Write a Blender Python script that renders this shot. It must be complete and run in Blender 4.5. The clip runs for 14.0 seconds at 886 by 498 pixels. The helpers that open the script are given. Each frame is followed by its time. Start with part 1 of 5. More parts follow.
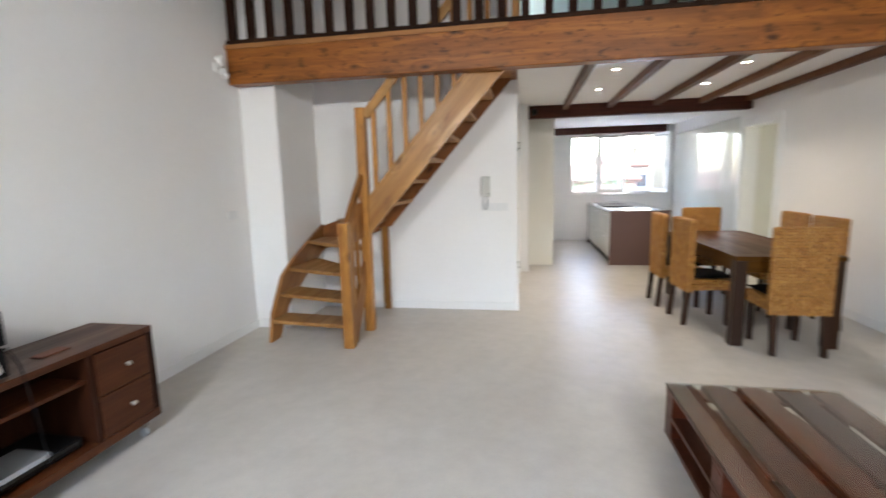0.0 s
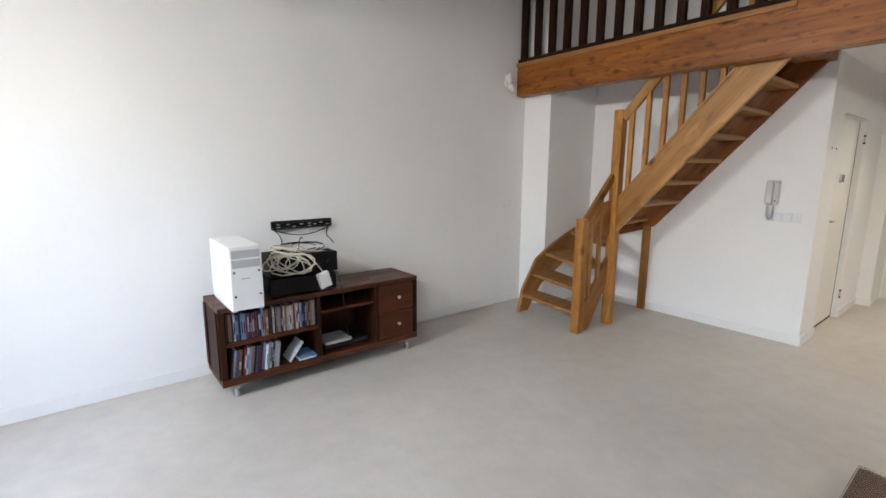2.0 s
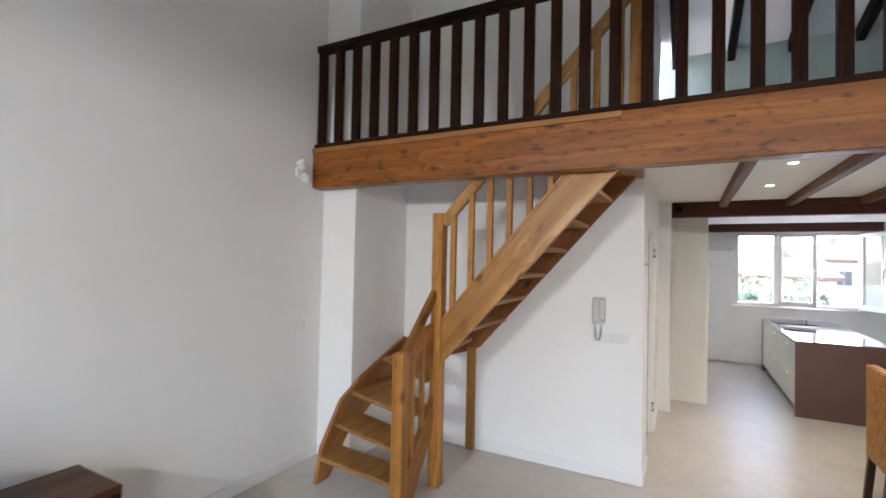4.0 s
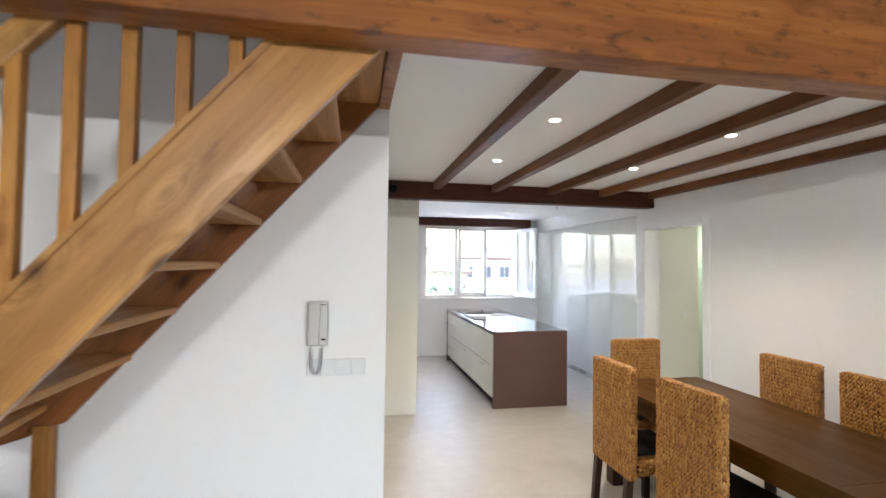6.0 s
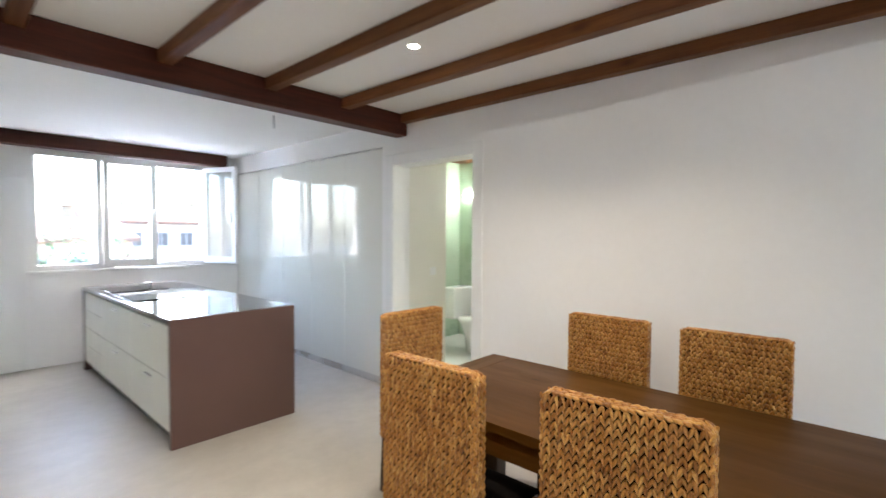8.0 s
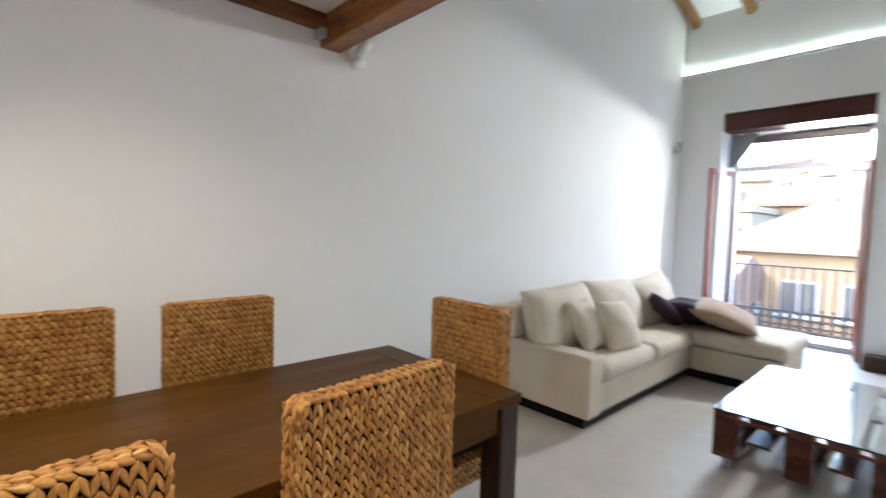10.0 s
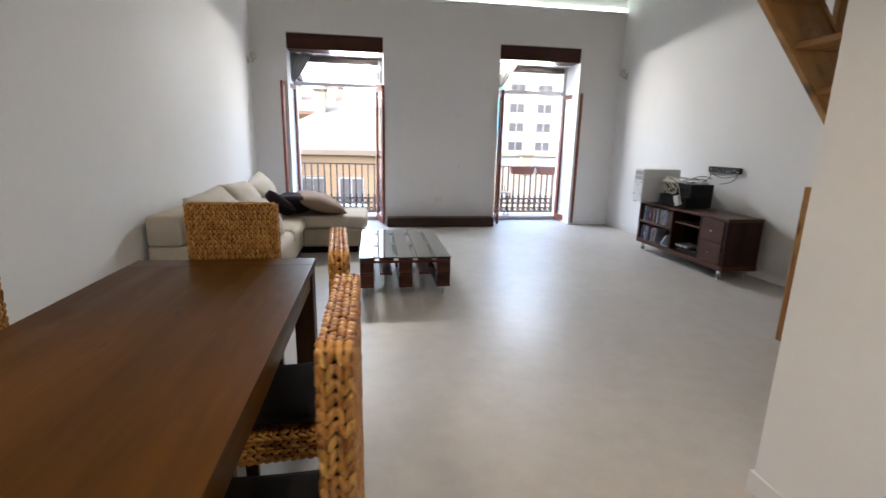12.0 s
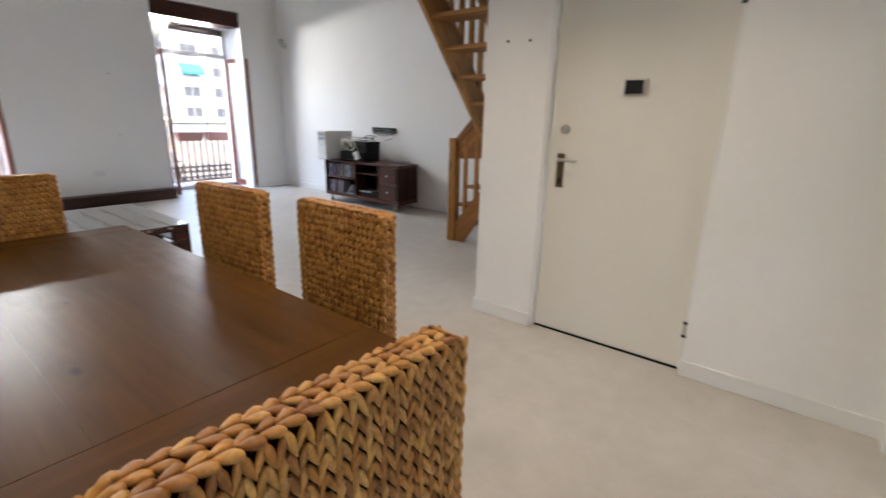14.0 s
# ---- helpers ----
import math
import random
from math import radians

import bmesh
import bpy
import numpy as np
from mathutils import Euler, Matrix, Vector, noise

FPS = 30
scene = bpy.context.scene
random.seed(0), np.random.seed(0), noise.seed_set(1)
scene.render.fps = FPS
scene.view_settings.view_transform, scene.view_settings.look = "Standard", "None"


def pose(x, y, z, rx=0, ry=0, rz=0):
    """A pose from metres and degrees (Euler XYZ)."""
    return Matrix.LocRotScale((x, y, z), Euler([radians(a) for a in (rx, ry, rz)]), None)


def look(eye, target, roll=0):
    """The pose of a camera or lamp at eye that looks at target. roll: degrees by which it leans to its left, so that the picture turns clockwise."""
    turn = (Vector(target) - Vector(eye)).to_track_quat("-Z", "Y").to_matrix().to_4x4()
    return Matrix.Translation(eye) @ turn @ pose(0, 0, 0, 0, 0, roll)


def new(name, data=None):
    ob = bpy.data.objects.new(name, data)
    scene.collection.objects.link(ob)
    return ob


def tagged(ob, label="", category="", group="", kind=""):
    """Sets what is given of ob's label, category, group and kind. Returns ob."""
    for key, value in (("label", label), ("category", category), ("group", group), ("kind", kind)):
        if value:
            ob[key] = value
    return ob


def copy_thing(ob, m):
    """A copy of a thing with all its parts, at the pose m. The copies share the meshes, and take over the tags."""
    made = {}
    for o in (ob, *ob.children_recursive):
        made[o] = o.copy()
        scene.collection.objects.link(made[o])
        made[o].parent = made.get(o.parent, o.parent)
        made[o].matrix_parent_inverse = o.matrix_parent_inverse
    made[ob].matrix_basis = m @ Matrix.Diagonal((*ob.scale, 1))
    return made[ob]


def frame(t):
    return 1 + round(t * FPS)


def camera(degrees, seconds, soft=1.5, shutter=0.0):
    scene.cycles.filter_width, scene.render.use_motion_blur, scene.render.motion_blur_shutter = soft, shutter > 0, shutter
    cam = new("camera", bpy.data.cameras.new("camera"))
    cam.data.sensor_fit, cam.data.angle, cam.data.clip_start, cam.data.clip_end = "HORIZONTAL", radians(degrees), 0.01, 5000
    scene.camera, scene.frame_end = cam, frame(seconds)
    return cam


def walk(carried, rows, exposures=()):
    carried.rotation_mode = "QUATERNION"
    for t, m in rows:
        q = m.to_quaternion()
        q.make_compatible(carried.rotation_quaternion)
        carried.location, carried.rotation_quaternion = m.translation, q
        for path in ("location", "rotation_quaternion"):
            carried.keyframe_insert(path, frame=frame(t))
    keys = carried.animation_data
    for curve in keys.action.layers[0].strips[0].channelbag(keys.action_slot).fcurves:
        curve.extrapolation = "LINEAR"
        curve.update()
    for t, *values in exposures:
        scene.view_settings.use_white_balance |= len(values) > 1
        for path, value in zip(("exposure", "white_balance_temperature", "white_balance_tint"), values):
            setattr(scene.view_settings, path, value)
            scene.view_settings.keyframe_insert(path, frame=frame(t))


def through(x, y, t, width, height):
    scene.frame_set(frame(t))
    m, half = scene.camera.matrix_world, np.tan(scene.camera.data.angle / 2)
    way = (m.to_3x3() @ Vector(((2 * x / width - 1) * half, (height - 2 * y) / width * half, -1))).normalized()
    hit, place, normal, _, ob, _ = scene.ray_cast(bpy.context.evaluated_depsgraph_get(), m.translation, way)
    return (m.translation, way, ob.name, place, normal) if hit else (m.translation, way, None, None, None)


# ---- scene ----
cam = camera(88.0, 14.0, shutter=0.3)
PATH = [
    (0, (2.693, 1.08, 1.456), (2.344, 3.027, 1.156), -1.4),
    (0.5, (3.038, 1.089, 1.435), (1.943, 2.736, 1.141), -0.8),
    (1, (3.335, 1.064, 1.436), (1.868, 2.387, 1.124), -0.0),
    (1.5, (3.654, 1.038, 1.486), (2.098, 2.247, 1.144), 0.2),
    (2, (3.706, 1.109, 1.576), (2.163, 2.333, 1.226), 0.3),
    (2.2, (3.674, 1.172, 1.608), (2.144, 2.422, 1.293), 0.3),
    (4.3, (2.771, 2.307, 1.771), (2.009, 4.154, 1.853), 0.8),
    (4.5, (2.677, 2.471, 1.765), (2.046, 4.367, 1.858), 0.4),
    (5, (2.542, 2.847, 1.775), (2.292, 4.829, 1.863), 0.5),
    (5.5, (2.482, 3.25, 1.724), (2.611, 5.244, 1.809), 0.6),
    (6, (2.452, 3.716, 1.667), (2.834, 5.678, 1.732), 0.7),
    (6.5, (2.539, 4.169, 1.612), (3.166, 6.068, 1.653), 0.7),
    (7, (2.701, 4.601, 1.553), (3.549, 6.412, 1.56), 0.8),
    (7.2, (2.752, 4.794, 1.513), (3.707, 6.551, 1.515), 0.7),
    (9.3, (3.422, 6.152, 1.437), (5.401, 5.89, 1.313), 1.8),
    (9.5, (3.435, 6.236, 1.405), (5.34, 5.636, 1.302), 1.8),
    (10, (3.4, 6.496, 1.37), (4.867, 5.141, 1.268), 1.7),
    (10.5, (3.389, 6.755, 1.338), (4.299, 4.982, 1.171), 1.5),
    (11, (3.568, 7.026, 1.333), (4.056, 5.104, 1.072), 1.3),
    (11.5, (3.818, 7.248, 1.316), (3.864, 5.284, 0.942), 1.2),
    (12, (4.122, 7.454, 1.342), (3.82, 5.528, 0.894), 1.3),
    (12.5, (4.478, 7.515, 1.347), (3.876, 5.67, 0.865), 1.5),
    (13, (4.779, 7.589, 1.317), (3.879, 5.875, 0.814), 1.4),
    (13.5, (5.046, 7.657, 1.319), (3.891, 6.113, 0.791), 1.3),
    (14, (5.178, 7.756, 1.317), (3.66, 6.577, 0.766), 1.4),
]
walk(cam, [(t, look(eye, target, roll)) for t, eye, target, roll in PATH],
     exposures=[(0.0, 4.92, 6500, 10), (0.5, 4.85, 6500, 10), (1.0, 4.6, 6550, 10), (2.0, 4.66, 6650, 11), (2.5, 4.7, 6500, 12), (5.0, 4.93, 6400, 12), (6.0, 5.06, 6350, 10), (7.0, 4.96, 6300, 9),
                (9.5, 5.35, 6200, 9), (10.5, 4.45, 6200, 8), (11.0, 4.27, 6350, 9), (12.5, 4.41, 6700, 12), (13.4, 4.54, 6600, 12), (14.0, 4.52, 6550, 12)])

# ---- world and sun ----
world = bpy.data.worlds.new("world")
scene.world = world
world.use_nodes = True
wn = world.node_tree.nodes
sky = wn.new("ShaderNodeTexSky")
sky.sky_type, sky.sun_disc = "NISHITA", False
sky.sun_elevation, sky.sun_rotation = radians(52), radians(60)
sky.air_density, sky.dust_density = 1.0, 2.5
world.node_tree.links.new(sky.outputs[0], wn["Background"].inputs[0])
wn["Background"].inputs[1].default_value = 0.15

sun = new("sun", bpy.data.lights.new("sun", "SUN"))
sun.data.energy, sun.data.angle, sun.data.color = 0.18, radians(12), (1.0, 0.94, 0.85)
sun.matrix_basis = look((0, 0, 0), (-math.sin(radians(60)) * 0.62, -math.cos(radians(60)) * 0.62, -0.79))


# added lamps under each balcony opening's head stand in for steep sky light
def sky_fill(x0, x1, watts):
    lamp = new("sky_fill", bpy.data.lights.new("sky_fill", "AREA"))
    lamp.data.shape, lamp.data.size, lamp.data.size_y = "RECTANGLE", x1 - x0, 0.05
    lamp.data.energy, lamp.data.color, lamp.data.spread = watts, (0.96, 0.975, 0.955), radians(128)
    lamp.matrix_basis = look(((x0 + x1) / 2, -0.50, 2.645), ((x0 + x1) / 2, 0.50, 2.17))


sky_fill(4.02, 4.72, 1.95)
sky_fill(1.05, 1.97, 2.2)


# ---- materials ----
def nodes_of(name):
    m = bpy.data.materials.new(name)
    m.use_nodes = True
    return m, m.node_tree, m.node_tree.nodes["Principled BSDF"]


def node(tree, kind, **values):
    n = tree.nodes.new(kind)
    for key, value in values.items():
        n.inputs[key].default_value = value
    return n


def coords(tree, scale, turn=(0, 0, 0)):
    tc = tree.nodes.new("ShaderNodeTexCoord")
    mp = tree.nodes.new("ShaderNodeMapping")
    mp.inputs["Scale"].default_value = scale
    first = tc.outputs["Object"]
    if any(turn):
        rot = tree.nodes.new("ShaderNodeMapping")
        rot.inputs["Rotation"].default_value = turn
        tree.links.new(first, rot.inputs["Vector"])
        first = rot.outputs["Vector"]
    tree.links.new(first, mp.inputs["Vector"])
    return mp.outputs["Vector"]


def ramp(tree, source, stops):
    r = tree.nodes.new("ShaderNodeValToRGB")
    e = r.color_ramp.elements
    while len(e) < len(stops):
        e.new(0.5)
    for el, (p, c) in zip(e, stops):
        el.position, el.color = p, (*c, 1) if len(c) == 3 else c
    tree.links.new(source, r.inputs["Fac"])
    return r.outputs["Color"]


def blend(tree, kind, fac, a, b):
    n = tree.nodes.new("ShaderNodeMix")
    n.data_type, n.blend_type = "RGBA", kind
    for sock, v in ((n.inputs["Factor"], fac), (n.inputs["A"], a), (n.inputs["B"], b)):
        if hasattr(v, "is_output"):
            tree.links.new(v, sock)
        elif isinstance(v, tuple):
            sock.default_value = (*v, 1)
        else:
            sock.default_value = v
    return n.outputs["Result"]


def bumped(tree, bsdf, source, strength, distance):
    b = node(tree, "ShaderNodeBump", Strength=strength, Distance=distance)
    tree.links.new(source, b.inputs["Height"])
    tree.links.new(b.outputs["Normal"], bsdf.inputs["Normal"])


def surface(name, colour, rough=0.5, metal=0.0, vary=0.12, big=1.5, fine=40.0, bump=0.1, depth=0.002, coat=0.0, gloss_vary=0.1, shine=0.5):
    """A plain stuff: its colour drifts at two scales, with fine relief."""
    m, tree, bsdf = nodes_of(name)
    n1 = node(tree, "ShaderNodeTexNoise", Scale=big, Detail=4.0, Roughness=0.6)
    n2 = node(tree, "ShaderNodeTexNoise", Scale=fine, Detail=5.0, Roughness=0.6)
    v = coords(tree, (1, 1, 1))
    tree.links.new(v, n1.inputs["Vector"])
    tree.links.new(v, n2.inputs["Vector"])
    dark = tuple(c * (1 - vary) for c in colour)
    light = tuple(min(1, c * (1 + vary * 0.6)) for c in colour)
    c1 = ramp(tree, n1.outputs["Fac"], ((0.3, dark), (0.7, light)))
    c2 = ramp(tree, n2.outputs["Fac"], ((0.3, (1 - vary * 0.6,) * 3), (0.7, (1.0,) * 3)))
    tree.links.new(blend(tree, "MULTIPLY", 1.0, c1, c2), bsdf.inputs["Base Color"])
    r = ramp(tree, n1.outputs["Fac"], ((0.3, (max(0, rough - gloss_vary),) * 3), (0.7, (min(1, rough + gloss_vary),) * 3)))
    tree.links.new(r, bsdf.inputs["Roughness"])
    bsdf.inputs["Metallic"].default_value = metal
    bsdf.inputs["Specular IOR Level"].default_value = shine
    bsdf.inputs["Coat Weight"].default_value = coat
    bumped(tree, bsdf, n2.outputs["Fac"], bump, depth)
    return m


def wood(name, light, dark, axis="x", rough=0.45, knots=0.5, grain=14.0, turn=(0, 0, 0), coat=0.0, relief=0.25, shine=0.3, streaks=0.0, twist=0.6, speck=None, knot=(0.06, 0.24), swirl=0.0, through=None):
    """Sawn wood with its grain along one axis, dark knots and long streaks."""
    m, tree, bsdf = nodes_of(name)
    along = {"x": 0, "y": 1, "z": 2}[axis]
    stretch = [grain] * 3
    stretch[along] = grain * 0.07
    v = coords(tree, stretch, turn)
    n1 = node(tree, "ShaderNodeTexNoise", Scale=1.0, Detail=6.0, Roughness=0.65, Distortion=twist)
    n2 = node(tree, "ShaderNodeTexNoise", Scale=6.0, Detail=4.0, Roughness=0.7)
    tree.links.new(v, n2.inputs["Vector"])
    flat = [7.0] * 3
    flat[along] = 3.2
    if through:
        flat["xyz".index(through)] = 0.4
    kv = coords(tree, flat, turn)
    k = node(tree, "ShaderNodeTexVoronoi", Scale=1.0, Randomness=1.0)
    tree.links.new(kv, k.inputs["Vector"])
    if swirl:
        # the grain bends round each knot
        bend = ramp(tree, k.outputs["Distance"], ((0.0, (swirl,) * 3), (0.5, (0.0,) * 3)))
        add = tree.nodes.new("ShaderNodeVectorMath")
        tree.links.new(v, add.inputs[0])
        tree.links.new(bend, add.inputs[1])
        v = add.outputs["Vector"]
    tree.links.new(v, n1.inputs["Vector"])
    n3 = node(tree, "ShaderNodeTexNoise", Scale=1.3, Detail=3.0)
    tree.links.new(coords(tree, (1, 1, 1)), n3.inputs["Vector"])
    mid = tuple((a + b) / 2 for a, b in zip(light, dark))
    c = ramp(tree, n1.outputs["Fac"], ((0.3, dark), (0.5, mid), (0.68, light)))
    fine = ramp(tree, n2.outputs["Fac"], ((0.3, (0.72,) * 3), (0.65, (1.0,) * 3)))
    c = blend(tree, "MULTIPLY", 0.8, c, fine)
    drift = ramp(tree, n3.outputs["Fac"], ((0.3, (0.75,) * 3), (0.7, (1.12,) * 3)))
    c = blend(tree, "MULTIPLY", 0.8, c, drift)
    spot = ramp(tree, k.outputs["Distance"], ((knot[0], tuple(x * 0.3 for x in dark)), (knot[1], (1.0, 1.0, 1.0))))
    c = blend(tree, "MULTIPLY", knots, c, spot)
    if streaks:
        across, length = speck or (grain * 1.1, grain * 0.3)
        sv = [across] * 3
        sv[along] = length
        n4 = node(tree, "ShaderNodeTexNoise", Scale=1.0, Detail=3.0, Roughness=0.55)
        tree.links.new(coords(tree, sv, turn), n4.inputs["Vector"])
        c = blend(tree, "MULTIPLY", streaks, c, ramp(tree, n4.outputs["Fac"], ((0.56, (1.0,) * 3), (0.68, (0.25, 0.2, 0.18)))))
    info = tree.nodes.new("ShaderNodeObjectInfo")
    each = ramp(tree, info.outputs["Random"], ((0.0, (0.86,) * 3), (1.0, (1.1,) * 3)))
    c = blend(tree, "MULTIPLY", 1.0, c, each)
    tree.links.new(c, bsdf.inputs["Base Color"])
    r = ramp(tree, n1.outputs["Fac"], ((0.3, (rough + 0.1,) * 3), (0.7, (max(0.05, rough - 0.08),) * 3)))
    tree.links.new(r, bsdf.inputs["Roughness"])
    bsdf.inputs["Coat Weight"].default_value = coat
    bsdf.inputs["Coat Roughness"].default_value = 0.25
    bsdf.inputs["Specular IOR Level"].default_value = shine
    bumped(tree, bsdf, n2.outputs["Fac"], relief, 0.002)
    return m


def glowing(name, colour, strength):
    m, tree, bsdf = nodes_of(name)
    bsdf.inputs["Emission Color"].default_value = (*colour, 1)
    bsdf.inputs["Emission Strength"].default_value = strength
    return m


def glass(name, tint=(1, 1, 1), rough=0.0):
    m, tree, bsdf = nodes_of(name)
    bsdf.inputs["Base Color"].default_value = (*tint, 1)
    bsdf.inputs["Transmission Weight"].default_value = 1.0
    bsdf.inputs["Roughness"].default_value = rough
    bsdf.inputs["IOR"].default_value = 1.45
    return m


def banded(name, colours, rough=0.5, by="Random Per Island"):
    """Many small pieces, each with a colour of its own out of a few."""
    m, tree, bsdf = nodes_of(name)
    g = tree.nodes.new("ShaderNodeNewGeometry")
    stops = [(i / (len(colours) - 1), c) for i, c in enumerate(colours)]
    c = ramp(tree, g.outputs[by], stops)
    n = node(tree, "ShaderNodeTexNoise", Scale=160.0, Detail=3.0)
    tree.links.new(coords(tree, (1, 1, 1)), n.inputs["Vector"])
    f = ramp(tree, n.outputs["Fac"], ((0.3, (0.6,) * 3), (0.7, (1.1,) * 3)))
    tree.links.new(blend(tree, "MULTIPLY", 0.7, c, f), bsdf.inputs["Base Color"])
    bsdf.inputs["Roughness"].default_value = rough
    bumped(tree, bsdf, n.outputs["Fac"], 0.3, 0.001)
    return m


PLASTER = surface("white_plaster", (0.84, 0.825, 0.805), 0.75, vary=0.035, big=0.7, fine=25, bump=0.12, depth=0.003)
CEILING = surface("ceiling_paint", (0.90, 0.888, 0.868), 0.8, vary=0.03, big=0.9, fine=30, bump=0.08)
MEZZ_PAINT = surface("pale_green_paint", (0.62, 0.72, 0.66), 0.8, vary=0.04, big=0.9, fine=30, bump=0.08)
TRIM = surface("trim_paint", (0.80, 0.79, 0.77), 0.4, vary=0.03, fine=50, bump=0.05)
CREAM = surface("cream_paint", (0.74, 0.715, 0.64), 0.45, vary=0.03, big=1.2, fine=60, bump=0.05)
DOOR_CREAM = surface("cream_lacquer", (0.76, 0.73, 0.66), 0.4, vary=0.03, big=1.0, fine=70, bump=0.04)
GLOSS_CREAM = surface("gloss_cream_lacquer", (0.76, 0.75, 0.69), 0.05, vary=0.02, big=0.5, fine=3, bump=0.012, depth=0.002, gloss_vary=0.02, shine=0.32)
DRAWER = surface("satin_cream_front", (0.74, 0.72, 0.63), 0.22, vary=0.02, big=0.6, fine=10, bump=0.01, gloss_vary=0.05)
BROWN_PANEL = surface("brown_laminate", (0.115, 0.062, 0.05), 0.35, vary=0.05, big=4, fine=90, bump=0.04, gloss_vary=0.02)
BROWN_TOP = surface("brown_worktop", (0.12, 0.085, 0.07), 0.08, vary=0.1, big=3, fine=120, bump=0.01, coat=0.5, gloss_vary=0.03)
BLACK_GLASS = surface("black_glass", (0.008, 0.008, 0.009), 0.04, vary=0.1, bump=0.0, gloss_vary=0.01)
BLACK = surface("black_plastic", (0.005, 0.005, 0.006), 0.5, vary=0.2, fine=200, bump=0.05, shine=0.2)
BLACK_IRON = surface("black_iron", (0.006, 0.006, 0.007), 0.6, metal=0.0, vary=0.2, fine=90, bump=0.1)
WHITE_PLASTIC = surface("white_plastic", (0.76, 0.76, 0.75), 0.35, vary=0.03, fine=150, bump=0.02)
GREY_PLASTIC = surface("grey_plastic", (0.42, 0.43, 0.44), 0.4, vary=0.05, fine=150, bump=0.03)
GREY_BEIGE = surface("grey_beige_plastic", (0.56, 0.55, 0.51), 0.4, vary=0.04, fine=150, bump=0.02)
STEEL = surface("brushed_steel", (0.58, 0.56, 0.53), 0.3, metal=1.0, vary=0.08, fine=200, bump=0.03)
BRONZE = surface("aged_bronze", (0.24, 0.19, 0.13), 0.35, metal=1.0, vary=0.15, fine=120, bump=0.03)
CASTOR = surface("castor_grey", (0.35, 0.35, 0.34), 0.35, vary=0.1, bump=0.02)
CABLE_CREAM = surface("cream_cable", (0.66, 0.62, 0.52), 0.45, vary=0.06, bump=0.0)
LINEN = surface("cream_linen", (0.68, 0.595, 0.475), 0.9, vary=0.10, big=3.0, fine=420, bump=0.35, depth=0.0015)
LINEN_LIGHT = surface("pale_linen", (0.72, 0.635, 0.515), 0.9, vary=0.10, big=4.0, fine=420, bump=0.35, depth=0.0015)
PURPLE_CLOTH = surface("dark_plum_cloth", (0.035, 0.016, 0.028), 0.9, vary=0.3, big=12, fine=300, bump=0.3)
BEIGE_CLOTH = surface("beige_quilt", (0.38, 0.27, 0.195), 0.9, vary=0.12, big=6, fine=300, bump=0.3)
GREY_CLOTH = surface("grey_curtain", (0.42, 0.41, 0.40), 0.9, vary=0.1, big=5, fine=250, bump=0.3)
SEAT_CLOTH = surface("dark_seat_cloth", (0.012, 0.009, 0.008), 0.9, vary=0.5, big=18, fine=220, bump=0.4, shine=0.1)
BLIND = surface("blind_slats", (0.10, 0.07, 0.065), 0.6, vary=0.15, fine=80, bump=0.1)
TERRACOTTA = surface("terracotta", (0.22, 0.09, 0.06), 0.8, vary=0.15, fine=60, bump=0.2)
GREEN_TILE = surface("green_glass_wall", (0.50, 0.62, 0.48), 0.3, vary=0.05, big=2, fine=20, bump=0.03)
CERAMIC = surface("white_ceramic", (0.8, 0.8, 0.78), 0.12, vary=0.02, bump=0.0, gloss_vary=0.03)
BALCONY_STONE = surface("balcony_stone", (0.34, 0.31, 0.28), 0.8, vary=0.15, fine=50, bump=0.2)

BEAM_WOOD = wood("beam_pine", (0.45, 0.155, 0.025), (0.18, 0.050, 0.008), "x", 0.38, 0.85, 9, streaks=0.7, speck=(24, 9), knot=(0.05, 0.20), swirl=0.5, shine=0.35, through="y")
BATTEN_WOOD = wood("batten_pine", (0.44, 0.20, 0.065), (0.24, 0.09, 0.028), "x", 0.5, 0.3, 18)
RAIL_WOOD = wood("dark_railing_wood", (0.04, 0.017, 0.009), (0.008, 0.004, 0.003), "x", 0.6, 0.3, 14, shine=0.1)
BALUSTER_WOOD = wood("dark_baluster_wood", (0.05, 0.017, 0.007), (0.009, 0.004, 0.003), "z", 0.6, 0.3, 14, shine=0.1)
STAIR_Z = wood("stair_pine_upright", (0.54, 0.25, 0.058), (0.31, 0.118, 0.025), "z", 0.36, 0.6, 12, streaks=0.4, speck=(22, 7), knot=(0.04, 0.2), swirl=0.6)
STAIR_X = wood("stair_pine_treads", (0.47, 0.235, 0.072), (0.28, 0.118, 0.034), "y", 0.45, 0.5, 12)
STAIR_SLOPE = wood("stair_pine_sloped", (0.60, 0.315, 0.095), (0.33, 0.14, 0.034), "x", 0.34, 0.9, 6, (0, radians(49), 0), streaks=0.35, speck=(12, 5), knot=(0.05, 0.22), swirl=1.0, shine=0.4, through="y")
# darker copy of the stair pine: shade by the wall put into the colour
STAIR_SHADE = wood("stair_pine_shaded", (0.36, 0.135, 0.038), (0.19, 0.062, 0.016), "x", 0.42, 0.8, 9, (0, radians(49), 0), streaks=0.6)
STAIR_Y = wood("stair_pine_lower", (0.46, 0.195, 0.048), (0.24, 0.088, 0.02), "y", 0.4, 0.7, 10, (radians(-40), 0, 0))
JOIST_WOOD = wood("joist_wood", (0.24, 0.088, 0.022), (0.09, 0.028, 0.008), "y", 0.5, 0.5, 12)
CROSS_WOOD = wood("cross_beam_wood", (0.105, 0.026, 0.011), (0.05, 0.012, 0.006), "x", 0.5, 0.05, 13)
